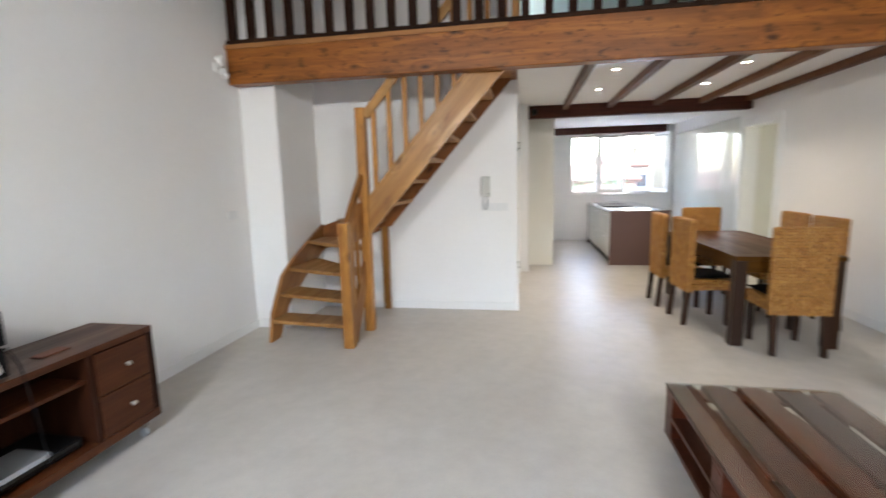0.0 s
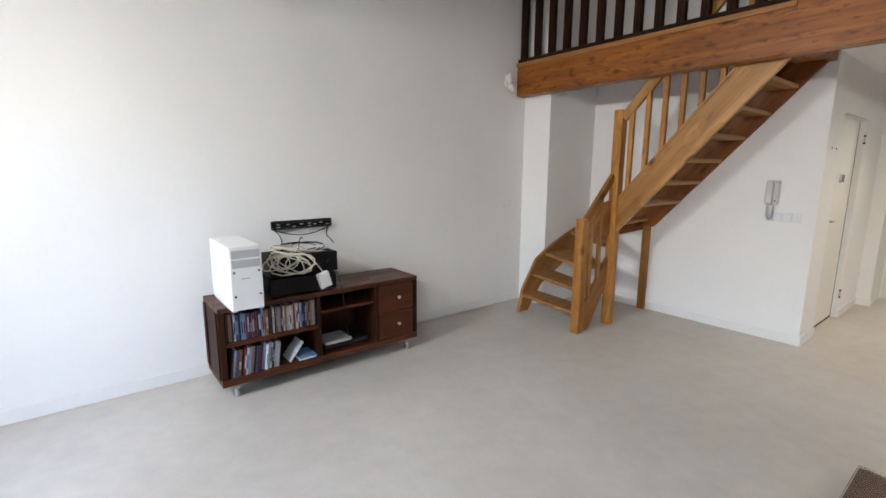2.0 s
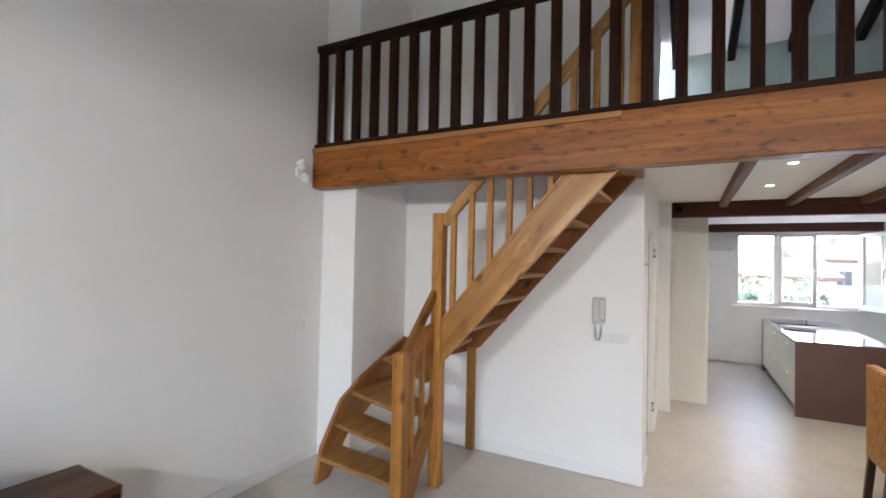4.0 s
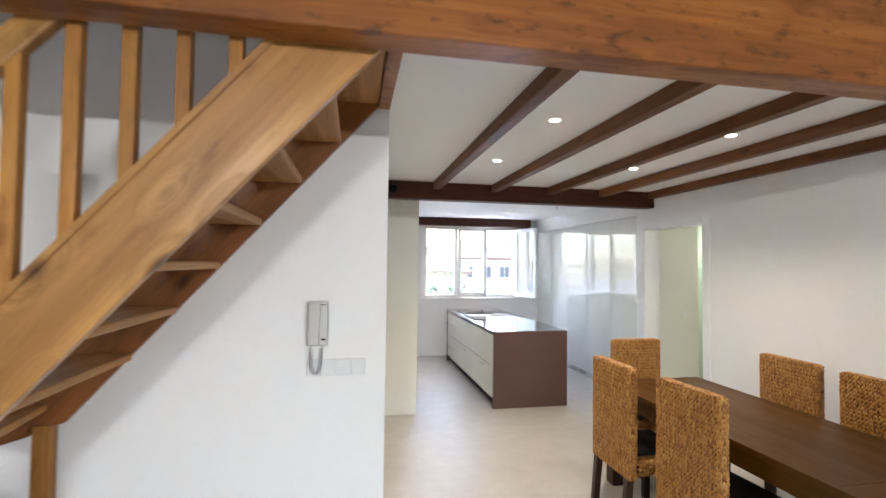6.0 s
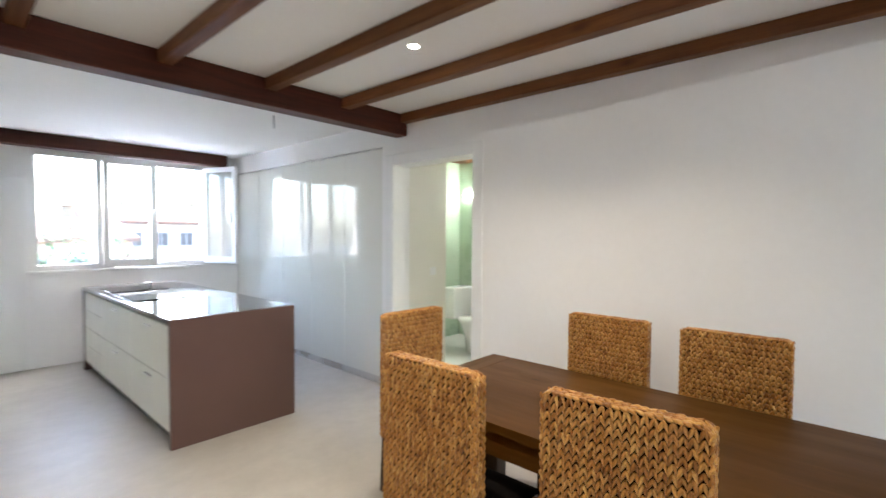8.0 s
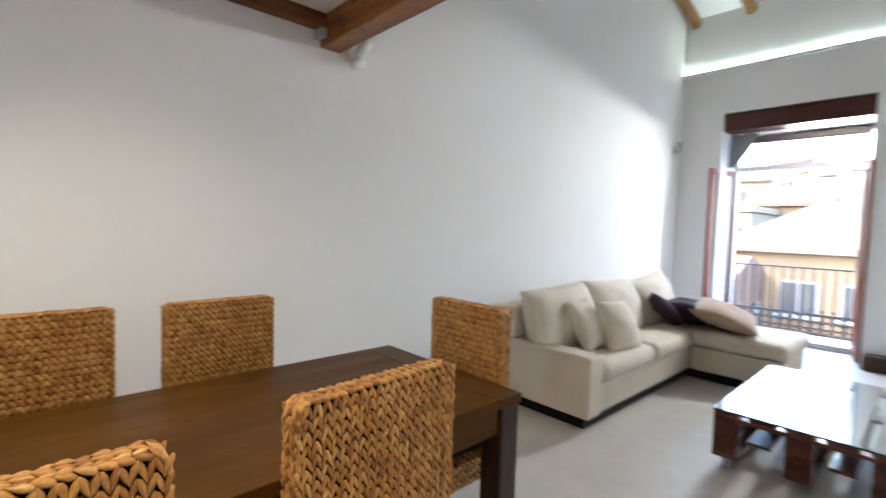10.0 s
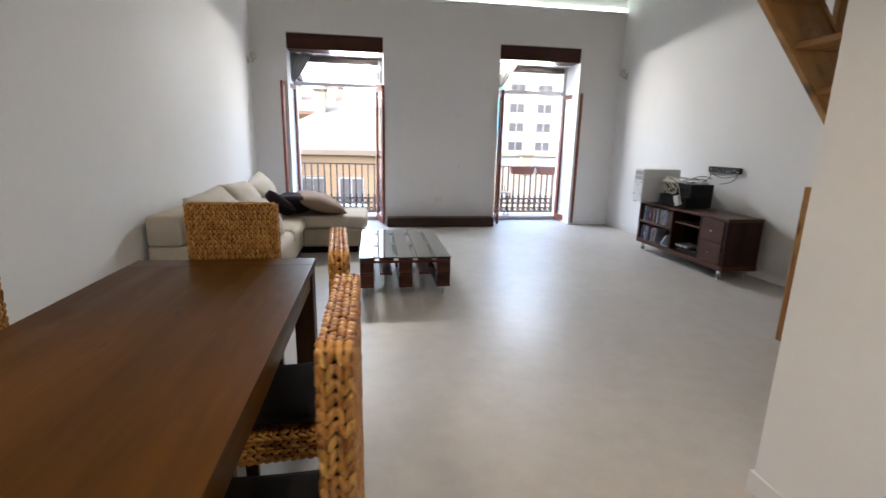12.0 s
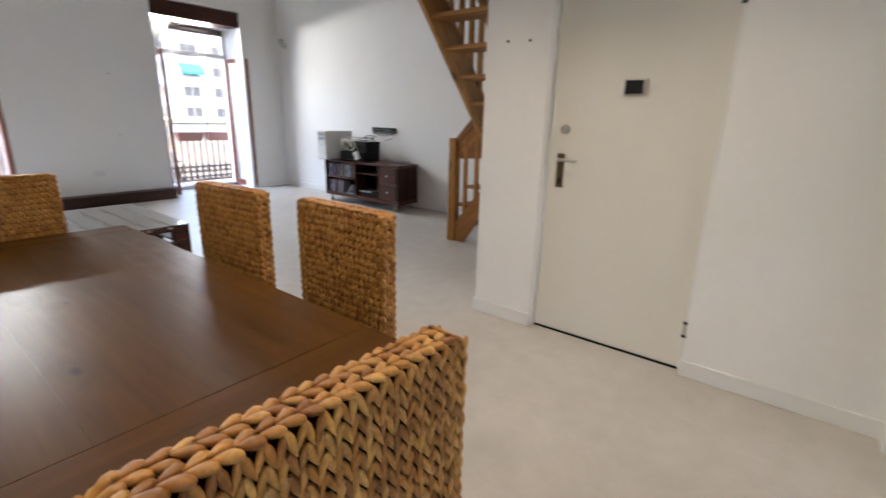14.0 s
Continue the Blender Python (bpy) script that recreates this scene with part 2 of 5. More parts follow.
LINTEL_WOOD = wood("lintel_wood", (0.075, 0.024, 0.015), (0.04, 0.012, 0.008), "x", 0.5, 0.3, 13)
FLOOR_BEAM_WOOD = wood("floor_beam_wood", (0.07, 0.03, 0.017), (0.03, 0.012, 0.008), "x", 0.4, 0.4, 13)
LOG_WOOD = wood("log_wood", (0.38, 0.21, 0.075), (0.20, 0.10, 0.035), "y", 0.6, 0.5, 12)
RAFTER_WOOD = wood("rafter_wood", (0.022, 0.014, 0.010), (0.008, 0.006, 0.005), "y", 0.6, 0.3, 12, shine=0.1)
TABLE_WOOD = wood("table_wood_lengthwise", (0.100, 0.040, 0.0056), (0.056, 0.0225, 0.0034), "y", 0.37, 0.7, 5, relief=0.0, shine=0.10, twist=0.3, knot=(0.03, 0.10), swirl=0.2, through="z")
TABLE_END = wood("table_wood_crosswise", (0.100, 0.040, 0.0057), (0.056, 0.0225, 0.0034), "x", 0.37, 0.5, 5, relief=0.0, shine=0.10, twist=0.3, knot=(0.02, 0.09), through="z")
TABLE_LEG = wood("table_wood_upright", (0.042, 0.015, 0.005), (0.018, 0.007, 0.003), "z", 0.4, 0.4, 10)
CHAIR_LEG = wood("chair_leg_wood", (0.05, 0.022, 0.012), (0.02, 0.010, 0.007), "z", 0.4, 0.2, 14)
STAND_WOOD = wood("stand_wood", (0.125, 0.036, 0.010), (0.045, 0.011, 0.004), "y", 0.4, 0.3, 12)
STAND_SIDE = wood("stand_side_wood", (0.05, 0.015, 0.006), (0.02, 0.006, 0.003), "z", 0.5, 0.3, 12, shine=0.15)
DRAWER_WOOD = wood("drawer_wood", (0.115, 0.033, 0.009), (0.06, 0.014, 0.004), "y", 0.45, 0.3, 12)
PALLET_WOOD = wood("pallet_wood", (0.10, 0.027, 0.010), (0.026, 0.008, 0.004), "y", 0.35, 0.5, 10)
PALLET_BLOCK = wood("pallet_block_wood", (0.12, 0.026, 0.009), (0.03, 0.007, 0.004), "x", 0.35, 0.5, 10)
SASH_WOOD = wood("sash_wood", (0.30, 0.085, 0.05), (0.18, 0.05, 0.03), "z", 0.4, 0.2, 12)

RATTAN = banded("braided_rush", ((0.24, 0.084, 0.012), (0.42, 0.175, 0.030), (0.53, 0.262, 0.055), (0.32, 0.118, 0.018), (0.60, 0.33, 0.085)), 0.42)
RATTAN_CORE = surface("rush_core", (0.022, 0.009, 0.003), 0.9, vary=0.3, big=20, fine=150, bump=0.3, shine=0.1)
PANE = glass("window_glass")
TABLE_GLASS = glass("table_glass", (0.90, 0.97, 0.95))
LED = glowing("led_light", (0.80, 1.0, 0.93), 0.65)
SPOT_GLOW = glowing("spot_glow", (1.0, 0.93, 0.80), 3.0)
BATH_LED = glowing("bath_led_light", (1.0, 1.0, 0.94), 2.6)


def microcement():
    m, tree, bsdf = nodes_of("microcement_floor")
    v = coords(tree, (1, 1, 1))
    n1 = node(tree, "ShaderNodeTexNoise", Scale=0.9, Detail=5.0, Roughness=0.6)
    n2 = node(tree, "ShaderNodeTexNoise", Scale=7.0, Detail=6.0, Roughness=0.65)
    n3 = node(tree, "ShaderNodeTexNoise", Scale=90.0, Detail=4.0)
    for n in (n1, n2, n3):
        tree.links.new(v, n.inputs["Vector"])
    c = ramp(tree, n1.outputs["Fac"], ((0.3, (0.50, 0.458, 0.408)), (0.7, (0.60, 0.557, 0.503))))
    c = blend(tree, "MULTIPLY", 1.0, c, ramp(tree, n2.outputs["Fac"], ((0.3, (0.90,) * 3), (0.7, (1.02,) * 3))))
    c = blend(tree, "MULTIPLY", 1.0, c, ramp(tree, n3.outputs["Fac"], ((0.3, (0.96,) * 3), (0.7, (1.0,) * 3))))
    tree.links.new(c, bsdf.inputs["Base Color"])
    r = ramp(tree, n1.outputs["Fac"], ((0.25, (0.38,) * 3), (0.75, (0.50,) * 3)))
    tree.links.new(r, bsdf.inputs["Roughness"])
    bsdf.inputs["Specular IOR Level"].default_value = 0.33
    return m


FLOOR = microcement()


# ---- builders ----
def cuboid(bm, x0, x1, y0, y1, z0, z1, bev=0.0, m=None, seg=2):
    box = Matrix.LocRotScale(((x0 + x1) / 2, (y0 + y1) / 2, (z0 + z1) / 2), None, (abs(x1 - x0), abs(y1 - y0), abs(z1 - z0)))
    made = bmesh.ops.create_cube(bm, size=1.0, matrix=(m @ box) if m else box)["verts"]
    if bev:
        edges = list({e for v in made for e in v.link_edges})
        bmesh.ops.bevel(bm, geom=edges, offset=bev, segments=seg, profile=0.5, affect="EDGES", clamp_overlap=True)
    return bm


def block(x0, x1, y0, y1, z0, z1, bev=0.0, m=None, seg=2):
    return cuboid(bmesh.new(), x0, x1, y0, y1, z0, z1, bev, m, seg)


def strut(bm, a, b, w, h, bev=0.0, up=(0, 0, 1)):
    """A board from a to b; w across, h along up."""
    a, b, up = Vector(a), Vector(b), Vector(up)
    d = (b - a).normalized()
    side = d.cross(up).normalized()
    top = side.cross(d)
    m = Matrix((d, side, top)).transposed().to_4x4()
    m.translation = (a + b) / 2
    return cuboid(bm, -(b - a).length / 2, (b - a).length / 2, -w / 2, w / 2, -h / 2, h / 2, bev, m)


def prism(bm, points, axis, lo, hi, bev=0.0):
    """A flat outline with thickness lo to hi along an axis (x: points are y, z; y: x, z; z: x, y)."""
    def at(p, d):
        return {"x": (d, p[0], p[1]), "y": (p[0], d, p[1]), "z": (p[0], p[1], d)}[axis]
    low, high = [bm.verts.new(at(p, lo)) for p in points], [bm.verts.new(at(p, hi)) for p in points]
    n = len(points)
    faces = [bm.faces.new(low), bm.faces.new(high[::-1])]
    faces += [bm.faces.new((low[i], high[i], high[(i + 1) % n], low[(i + 1) % n])) for i in range(n)]
    bmesh.ops.recalc_face_normals(bm, faces=faces)
    if bev:
        bmesh.ops.bevel(bm, geom=list({e for f in faces for e in f.edges}), offset=bev, segments=2, profile=0.5, affect="EDGES", clamp_overlap=True)
    return bm


def tube(bm, points, r, seg=8):
    """A round rod or cable along points."""
    pts = [Vector(p) for p in points]
    rings = []
    for i, p in enumerate(pts):
        d = (pts[min(i + 1, len(pts) - 1)] - pts[max(i - 1, 0)]).normalized()
        a = d.orthogonal().normalized() if i == 0 else (prev - d * prev.dot(d)).normalized()
        prev = a
        b = d.cross(a)
        rings.append([bm.verts.new(p + r * (math.cos(k * math.tau / seg) * a + math.sin(k * math.tau / seg) * b)) for k in range(seg)])
    for u, v in zip(rings, rings[1:]):
        for k in range(seg):
            bm.faces.new((u[k], u[(k + 1) % seg], v[(k + 1) % seg], v[k]))
    bm.faces.new(rings[0][::-1])
    bm.faces.new(rings[-1])
    return bm


def lathe(bm, profile, m=None, seg=20):
    """A turned shape round z from (radius, z) pairs."""
    rings = []
    for r, z in profile:
        ring = [Vector((r * math.cos(k * math.tau / seg), r * math.sin(k * math.tau / seg), z)) for k in range(seg)]
        rings.append([bm.verts.new((m @ v) if m else v) for v in ring])
    for u, v in zip(rings, rings[1:]):
        for k in range(seg):
            bm.faces.new((u[k], u[(k + 1) % seg], v[(k + 1) % seg], v[k]))
    bm.faces.new(rings[0][::-1])
    bm.faces.new(rings[-1])
    return bm


def pillow(bm, w, d, h, m=None, n=14, power=2.6, crease=0.006):
    """A stuffed cushion lying flat: w by d, h thick at its middle, with soft seams and folds."""
    grid = {}
    for side in (1, -1):
        for i in range(n + 1):
            for j in range(n + 1):
                u, v = i / n * 2 - 1, j / n * 2 - 1
                rim = abs(u) == 1 or abs(v) == 1
                if rim and side < 0:
                    grid[side, i, j] = grid[1, i, j]
                    continue
                full = (1 - abs(u) ** power) * (1 - abs(v) ** power)
                z = side * h / 2 * full ** 0.5
                pinch = 1 - 0.05 * (abs(u) * abs(v)) ** 2 * 0 - 0.04 * (1 - abs(abs(u) - abs(v))) * (abs(u) ** 6 + abs(v) ** 6) * -0.5
                p = Vector((u * w / 2 * pinch, v * d / 2 * pinch, z))
                p += noise.noise_vector(p * 7 + Vector((w * 9, d * 5, h * 13))) * crease * (0.3 + full)
                grid[side, i, j] = bm.verts.new((m @ p) if m else p)
    for side in (1, -1):
        for i in range(n):
            for j in range(n):
                q = [grid[side, i, j], grid[side, i + 1, j], grid[side, i + 1, j + 1], grid[side, i, j + 1]]
                bm.faces.new(q if side > 0 else q[::-1])
    return bm


def mesh_from(name, bm, material, smooth=False):
    me = bpy.data.meshes.new(name)
    bm.to_mesh(me)
    bm.free()
    me.materials.append(material)
    if smooth:
        for p in me.polygons:
            p.use_smooth = True
    return me


def part(name, bm, material, parent=None, label="", smooth=False, category="", kind="", group=""):
    """One mesh object, under a thing where a parent is given."""
    ob = new(name, bm if isinstance(bm, bpy.types.Mesh) else mesh_from(name, bm, material, smooth))
    ob.parent = parent
    return tagged(ob, label, category, group, kind)


def thing(name, label, category, group="", kind="", at=(0, 0, 0), turn=0.0):
    ob = new(name)
    ob.matrix_basis = pose(*at, 0, 0, turn)
    return tagged(ob, label, category, group, kind)


def setting(name, bm, material, label, category):
    return part(name, bm, material, None, label, False, category, "structure")


# ---- the shell ----
W, FAC, TOP = 5.87, -0.12, 5.6
OUT = -0.78

setting("floor", block(-0.3, W + 0.1, OUT, 12.3, -0.2, 0.0), FLOOR, "warm grey microcement floor, smooth with cloudy sheen", "floor")
setting("wall_left", block(-0.3, 0.0, FAC, 5.24, 0, TOP), PLASTER, "tall plain white plastered wall", "wall")
setting("wall_pier", block(-0.3, 0.37, 5.24, 6.07, 0, TOP), PLASTER, "white plastered pier beside the staircase", "wall")
setting("wall_stair", block(-0.3, 2.62, 6.07, 6.25, 0, TOP), PLASTER, "white plastered wall behind the staircase", "wall")

bm = block(2.42, 2.62, 6.25, 6.50, 0, TOP)
cuboid(bm, 2.42, 2.62, 6.50, 7.415, 2.07, TOP)
cuboid(bm, 2.42, 2.62, 7.415, 8.24, 0, TOP)
cuboid(bm, 2.42, 2.75, 8.24, 8.81, 0, 2.53)
cuboid(bm, 2.42, 2.76, 8.81, 12.0, 0, 2.53)
setting("wall_entry", bm, PLASTER, "white plastered wall with the flat's entrance door", "wall")
setting("wall_landing", block(1.2, 1.3, 6.25, 8.24, 0, 2.6), CREAM, "plain wall behind the entrance door", "wall")

bm = block(W, W + 0.2, FAC, 7.70, 0, TOP)
cuboid(bm, W, W + 0.2, 7.70, 8.635, 2.105, TOP)
cuboid(bm, W, W + 0.2, 8.635, 8.80, 0, TOP)
cuboid(bm, W + 0.08, W + 0.2, 8.80, 12.25, 0, TOP)
cuboid(bm, W, W + 0.08, 8.80, 12.0, 2.29, 2.51)
setting("wall_right", bm, PLASTER, "long white plastered wall with a doorway", "wall")

# facade with two balcony openings
A0, A1, B0, B1 = 3.93, 5.36, 0.72, 2.08
bm = block(-0.3, B0, OUT, FAC, 0, TOP)
cuboid(bm, B1, A0, OUT, FAC, 0, TOP)
cuboid(bm, A1, W + 0.2, OUT, FAC, 0, TOP)
for a, b in ((B0, B1), (A0, A1)):
    cuboid(bm, a, b, OUT, FAC, 2.90, TOP)
    cuboid(bm, a, b, OUT, FAC - 0.30, 2.67, 2.90)
setting("wall_facade", bm, PLASTER, "white plastered facade wall with two balcony openings", "wall")

# kitchen end wall with its window opening
K0, K1, KZ0, KZ1, KY = 3.70, 5.50, 1.05, 2.36, 11.97
bm = block(2.42, K0, KY, KY + 0.28, 0, 2.9)
cuboid(bm, K1, W + 0.2, KY, KY + 0.28, 0, 2.9)
cuboid(bm, K0, K1, KY, KY + 0.28, 0, KZ0)
cuboid(bm, K0, K1, KY, KY + 0.28, KZ1, 2.9)
setting("wall_kitchen_end", bm, PLASTER, "white kitchen end wall with a window", "wall")
setting("wall_mezzanine_back", block(2.62, W, 8.60, 8.75, 2.70, TOP), MEZZ_PAINT, "pale green painted wall at the back of the mezzanine", "wall")

setting("mezzanine_floor", block(2.62, W, 5.225, 8.60, 2.60, 2.70), TRIM, "mezzanine floor slab over the dining area", "floor")
setting("ceiling_dining", block(2.62, W, 5.225, 8.60, 2.53, 2.597), CEILING, "white ceiling under the mezzanine", "ceiling")
setting("ceiling_kitchen", block(2.42, W + 0.2, 8.602, 12.25, 2.51, 2.60), CEILING, "white kitchen ceiling", "ceiling")
RIDGE = (4.3, 5.25)
bm = prism(bmesh.new(), [(-0.8, 4.02), (RIDGE[0], RIDGE[1]), (8.8, 4.36), (8.8, 4.5), (RIDGE[0], RIDGE[1] + 0.14), (-0.8, 4.16)], "x", -0.3, W + 0.2)
setting("ceiling_roof", bm, CEILING, "white sloping ceiling over the living room", "ceiling")
setting("roof_kitchen", block(2.3, W + 0.3, 8.76, 12.4, 2.62, 2.8), TERRACOTTA, "flat roof over the kitchen", "roof")
setting("wall_store", block(-0.4, -0.3, 6.0, 12.3, 0, 4.0), PLASTER, "outer wall behind the staircase block", "wall")

# skirting boards
def skirting(name, runs):
    bm = bmesh.new()
    for x0, x1, y0, y1 in runs:
        cuboid(bm, x0, x1, y0, y1, 0.0, 0.09, 0.004)
    setting(name, bm, TRIM, "low white painted skirting board", "skirting board")

skirting("baseboard_left", [(0, 0.012, FAC + 0.012, 5.24)])
skirting("baseboard_stair", [(0.37, 2.62, 6.058, 6.07), (0.012, 0.37, 5.228, 5.24)])
skirting("baseboard_entry", [(2.62, 2.634, 6.058, 6.505), (2.62, 2.634, 7.41, 8.228), (2.62, 2.764, 8.228, 8.24)])
skirting("baseboard_right", [(W - 0.012, W, FAC, 7.60)])
skirting("baseboard_facade", [(0.0, B0, FAC, FAC + 0.012), (B1, A0, FAC, FAC + 0.012), (A1, W - 0.012, FAC, FAC + 0.012)])

# beams
bm = block(0, W, 5.09, 5.222, 2.365, 2.715, 0.008)
part("main_beam", bm, BEAM_WOOD, None, "long knotty orange-brown pine beam carrying the mezzanine", False, "beam")
part("batten", block(0.0, 2.56, 5.074, 5.089, 2.672, 2.712, 0.003), BATTEN_WOOD, None, "thin pale pine batten along the main beam", False, "batten")
part("cross_beam", block(2.752, W, 8.458, 8.60, 2.345, 2.529, 0.008), CROSS_WOOD, None, "dark reddish wooden beam between dining area and kitchen", False, "beam")
first = None
for x in (3.297, 3.940, 4.585, 5.205, 5.825):
    ob = part("ceiling_joist", first or block(-0.039, 0.039, 5.224, 8.457, 2.45, 2.529, 0.006), JOIST_WOOD, None,
              "dark brown wooden ceiling joist under white ceiling", False, "joist", "", "joists under the mezzanine")
    first = first or ob.data
    ob.location.x = x
part("joist_hanger", block(5.78, W, 5.224, 5.26, 2.40, 2.449, 0.003), GREY_PLASTIC, None, "grey metal joist hanger beside the main beam", False, "bracket")
part("kitchen_lintel", block(3.20, 5.70, KY - 0.16, KY - 0.002, 2.365, 2.508, 0.006), CROSS_WOOD, None, "reddish-brown wooden lintel above the kitchen window", False, "lintel")
for name, a, b in (("balcony_lintel", A0, A1), ("balcony_lintel", B0, B1)):
    part(name, block(a + 0.004, b - 0.004, FAC - 0.298, FAC - 0.012, 2.674, 2.888, 0.005), LINTEL_WOOD, None, "dark brown wooden lintel above a balcony door", False, "lintel", "", "balcony lintels")

# roof timbers: logs over the living room, dark rafters over the mezzanine
def roof_z(y):
    return 4.02 + (y + 0.8) * (RIDGE[1] - 4.02) / (RIDGE[0] + 0.8) if y < RIDGE[0] else RIDGE[1] + (y - RIDGE[0]) * (4.36 - RIDGE[1]) / (8.8 - RIDGE[0])

log = None
for i in range(10):
    bm = None
    if not log:
        pts = [(0, y, roof_z(y) - 0.055 + 0.012 * math.sin(y * 3)) for y in np.linspace(FAC, RIDGE[0], 14)]
        bm = tube(bmesh.new(), pts, 0.068, 12)
    ob = part("ceiling_log", log or bm, LOG_WOOD, None, "round yellowish timber log under the sloping ceiling", True, "log", "", "ceiling logs")
    log = log or ob.data
    ob.location = (5.755 - i * 0.625, 0, 0)
raf = None
for i in range(6):
    bm = None if raf else strut(bmesh.new(), (0, RIDGE[0], roof_z(RIDGE[0]) - 0.08), (0, 8.598, roof_z(8.6) - 0.08), 0.08, 0.15, 0.006)
    ob = part("rafter", raf or bm, RAFTER_WOOD, None, "blackened wooden rafter over the mezzanine", False, "rafter", "", "mezzanine rafters")
    raf = raf or ob.data
    ob.location.x = 2.78 + i * 0.6

# ---- doors and windows ----
def frame_bars(name, parent, x0, x1, z0, z1, y, w, d, material, label=""):
    """Four bars round an opening in the plane y."""
    part(name, block(x0, x0 + w, y - d / 2, y + d / 2, z0, z1, 0.004), material, parent, label)
    part(name, block(x1 - w, x1, y - d / 2, y + d / 2, z0, z1, 0.004), material, parent)
    part(name, block(x0 + w, x1 - w, y - d / 2, y + d / 2, z1 - w, z1, 0.004), material, parent)
    part(name, block(x0 + w, x1 - w, y - d / 2, y + d / 2, z0, z0 + w, 0.004), material, parent)


def clear(ob):
    ob.visible_shadow = False
    return ob


def sash(parent, hinge, end, z0, z1, material, bar=0.055, thick=0.04, handle=None):
    """A glazed leaf from its hinge to its free edge, turned in plan."""
    h, e = Vector((*hinge, 0)), Vector((*end, 0))
    length = (e - h).length
    m = Matrix.Translation(h) @ Matrix.Rotation(math.atan2(e.y - h.y, e.x - h.x), 4, "Z")
    leaf = part("sash", block(0, bar, -thick / 2, thick / 2, z0, z1, 0.004, m), material, parent, "opened glazed leaf")
    part("stile", block(length - bar, length, -thick / 2, thick / 2, z0, z1, 0.004, m), material, leaf)
    part("top_rail", block(bar, length - bar, -thick / 2, thick / 2, z1 - bar, z1, 0.004, m), material, leaf)
    part("bottom_rail", block(bar, length - bar, -thick / 2, thick / 2, z0, z0 + bar * 1.4, 0.004, m), material, leaf)
    clear(part("pane", block(bar, length - bar, -0.003, 0.003, z0 + bar * 1.4, z1 - bar, 0, m), PANE, leaf))
    if handle:
        part("window_handle", block(length - bar * 0.7, length - bar * 0.4, handle * thick, handle * thick * 1.9, z0 + (z1 - z0) * 0.42, z0 + (z1 - z0) * 0.54, 0.003, m), STEEL, leaf)
    return leaf


for name, a, b, swing in (("window_1", A0, A1, ((5.33, 5.43, 0.02), (4.03, 3.935, -0.10))), ("window_2", B0, B1, ((1.90, 2.03, -0.02), (0.755, 0.655, -0.10)))):
    win = thing(name, "tall balcony door opened inwards, reddish wooden leaves under a transom", "balcony door", "balcony doors", "structure")
    frame_bars("window_frame", win, a, b, 0.0, 2.667, -0.70, 0.05, 0.07, TRIM)
    part("transom_bar", block(a + 0.05, b - 0.05, -0.735, -0.665, 2.215, 2.275, 0.004), TRIM, win)
    clear(part("pane", block(a + 0.05, b - 0.05, -0.704, -0.696, 2.275, 2.617), PANE, win))
    part("rolled_blind", block(a + 0.06, b - 0.06, -0.66, -0.60, 2.565, 2.655, 0.02), BLIND, win, "dark rolled-up slatted blind")
    part("threshold", block(a + 0.05, b - 0.05, -0.77, -0.62, 0.05, 0.066, 0.004), BALCONY_STONE, win)
    for hx, ex, ey in swing:
        sash(win, (hx, -0.655), (ex, ey), 0.03, 2.205, SASH_WOOD, 0.07)

# gathered cloth in the upper corner of each balcony opening
for x in (A1, B1):
    bm = bmesh.new()
    rows = []
    for j in range(9):
        f = j / 8
        z, reach = 2.655 - f * 0.42, 0.30 * (1 - f) ** 0.8 + 0.05
        rows.append([bm.verts.new((x - 0.012 - reach * i / 14, -0.36 + 0.022 * math.sin(i * 1.9 + j * 0.5) + 0.02 * i / 14, z + 0.012 * math.sin(i * 0.9))) for i in range(15)])
    for u, v in zip(rows, rows[1:]):
        for i in range(14):
            bm.faces.new((u[i], u[i + 1], v[i + 1], v[i]))
    bmesh.ops.solidify(bm, geom=list(bm.faces), thickness=0.008)
    part("curtain", bm, GREY_CLOTH, None, "grey cloth gathered in the corner of a balcony opening", True, "curtain", "", "gathered curtains")

# kitchen window: three bays, the outer casements opened
win = thing("window_3", "white kitchen window with casements standing open", "window", "", "structure")
frame_bars("window_frame", win, K0, K1, KZ0, KZ1, KY + 0.05, 0.06, 0.07, TRIM)
for x in (4.31, 4.86):
    part("mullion", block(x - 0.03, x + 0.03, KY + 0.015, KY + 0.085, KZ0 + 0.05, KZ1 - 0.05, 0.004), TRIM, win)
clear(part("pane", block(K0 + 0.05, 4.28, KY + 0.046, KY + 0.054, KZ0 + 0.05, KZ1 - 0.05), PANE, win))
sash(win, (4.34, KY + 0.0), (4.86, KY - 0.13), KZ0 + 0.02, KZ1 - 0.03, TRIM, 0.062, 0.045, -1)
sash(win, (5.46, KY + 0.0), (5.66, KY - 0.52), KZ0 + 0.02, KZ1 - 0.03, TRIM, 0.062, 0.045, -1)
part("window_sill", block(K0 - 0.03, K1 + 0.03, KY - 0.03, KY + 0.012, KZ0 - 0.03, KZ0, 0.004), TRIM, win)

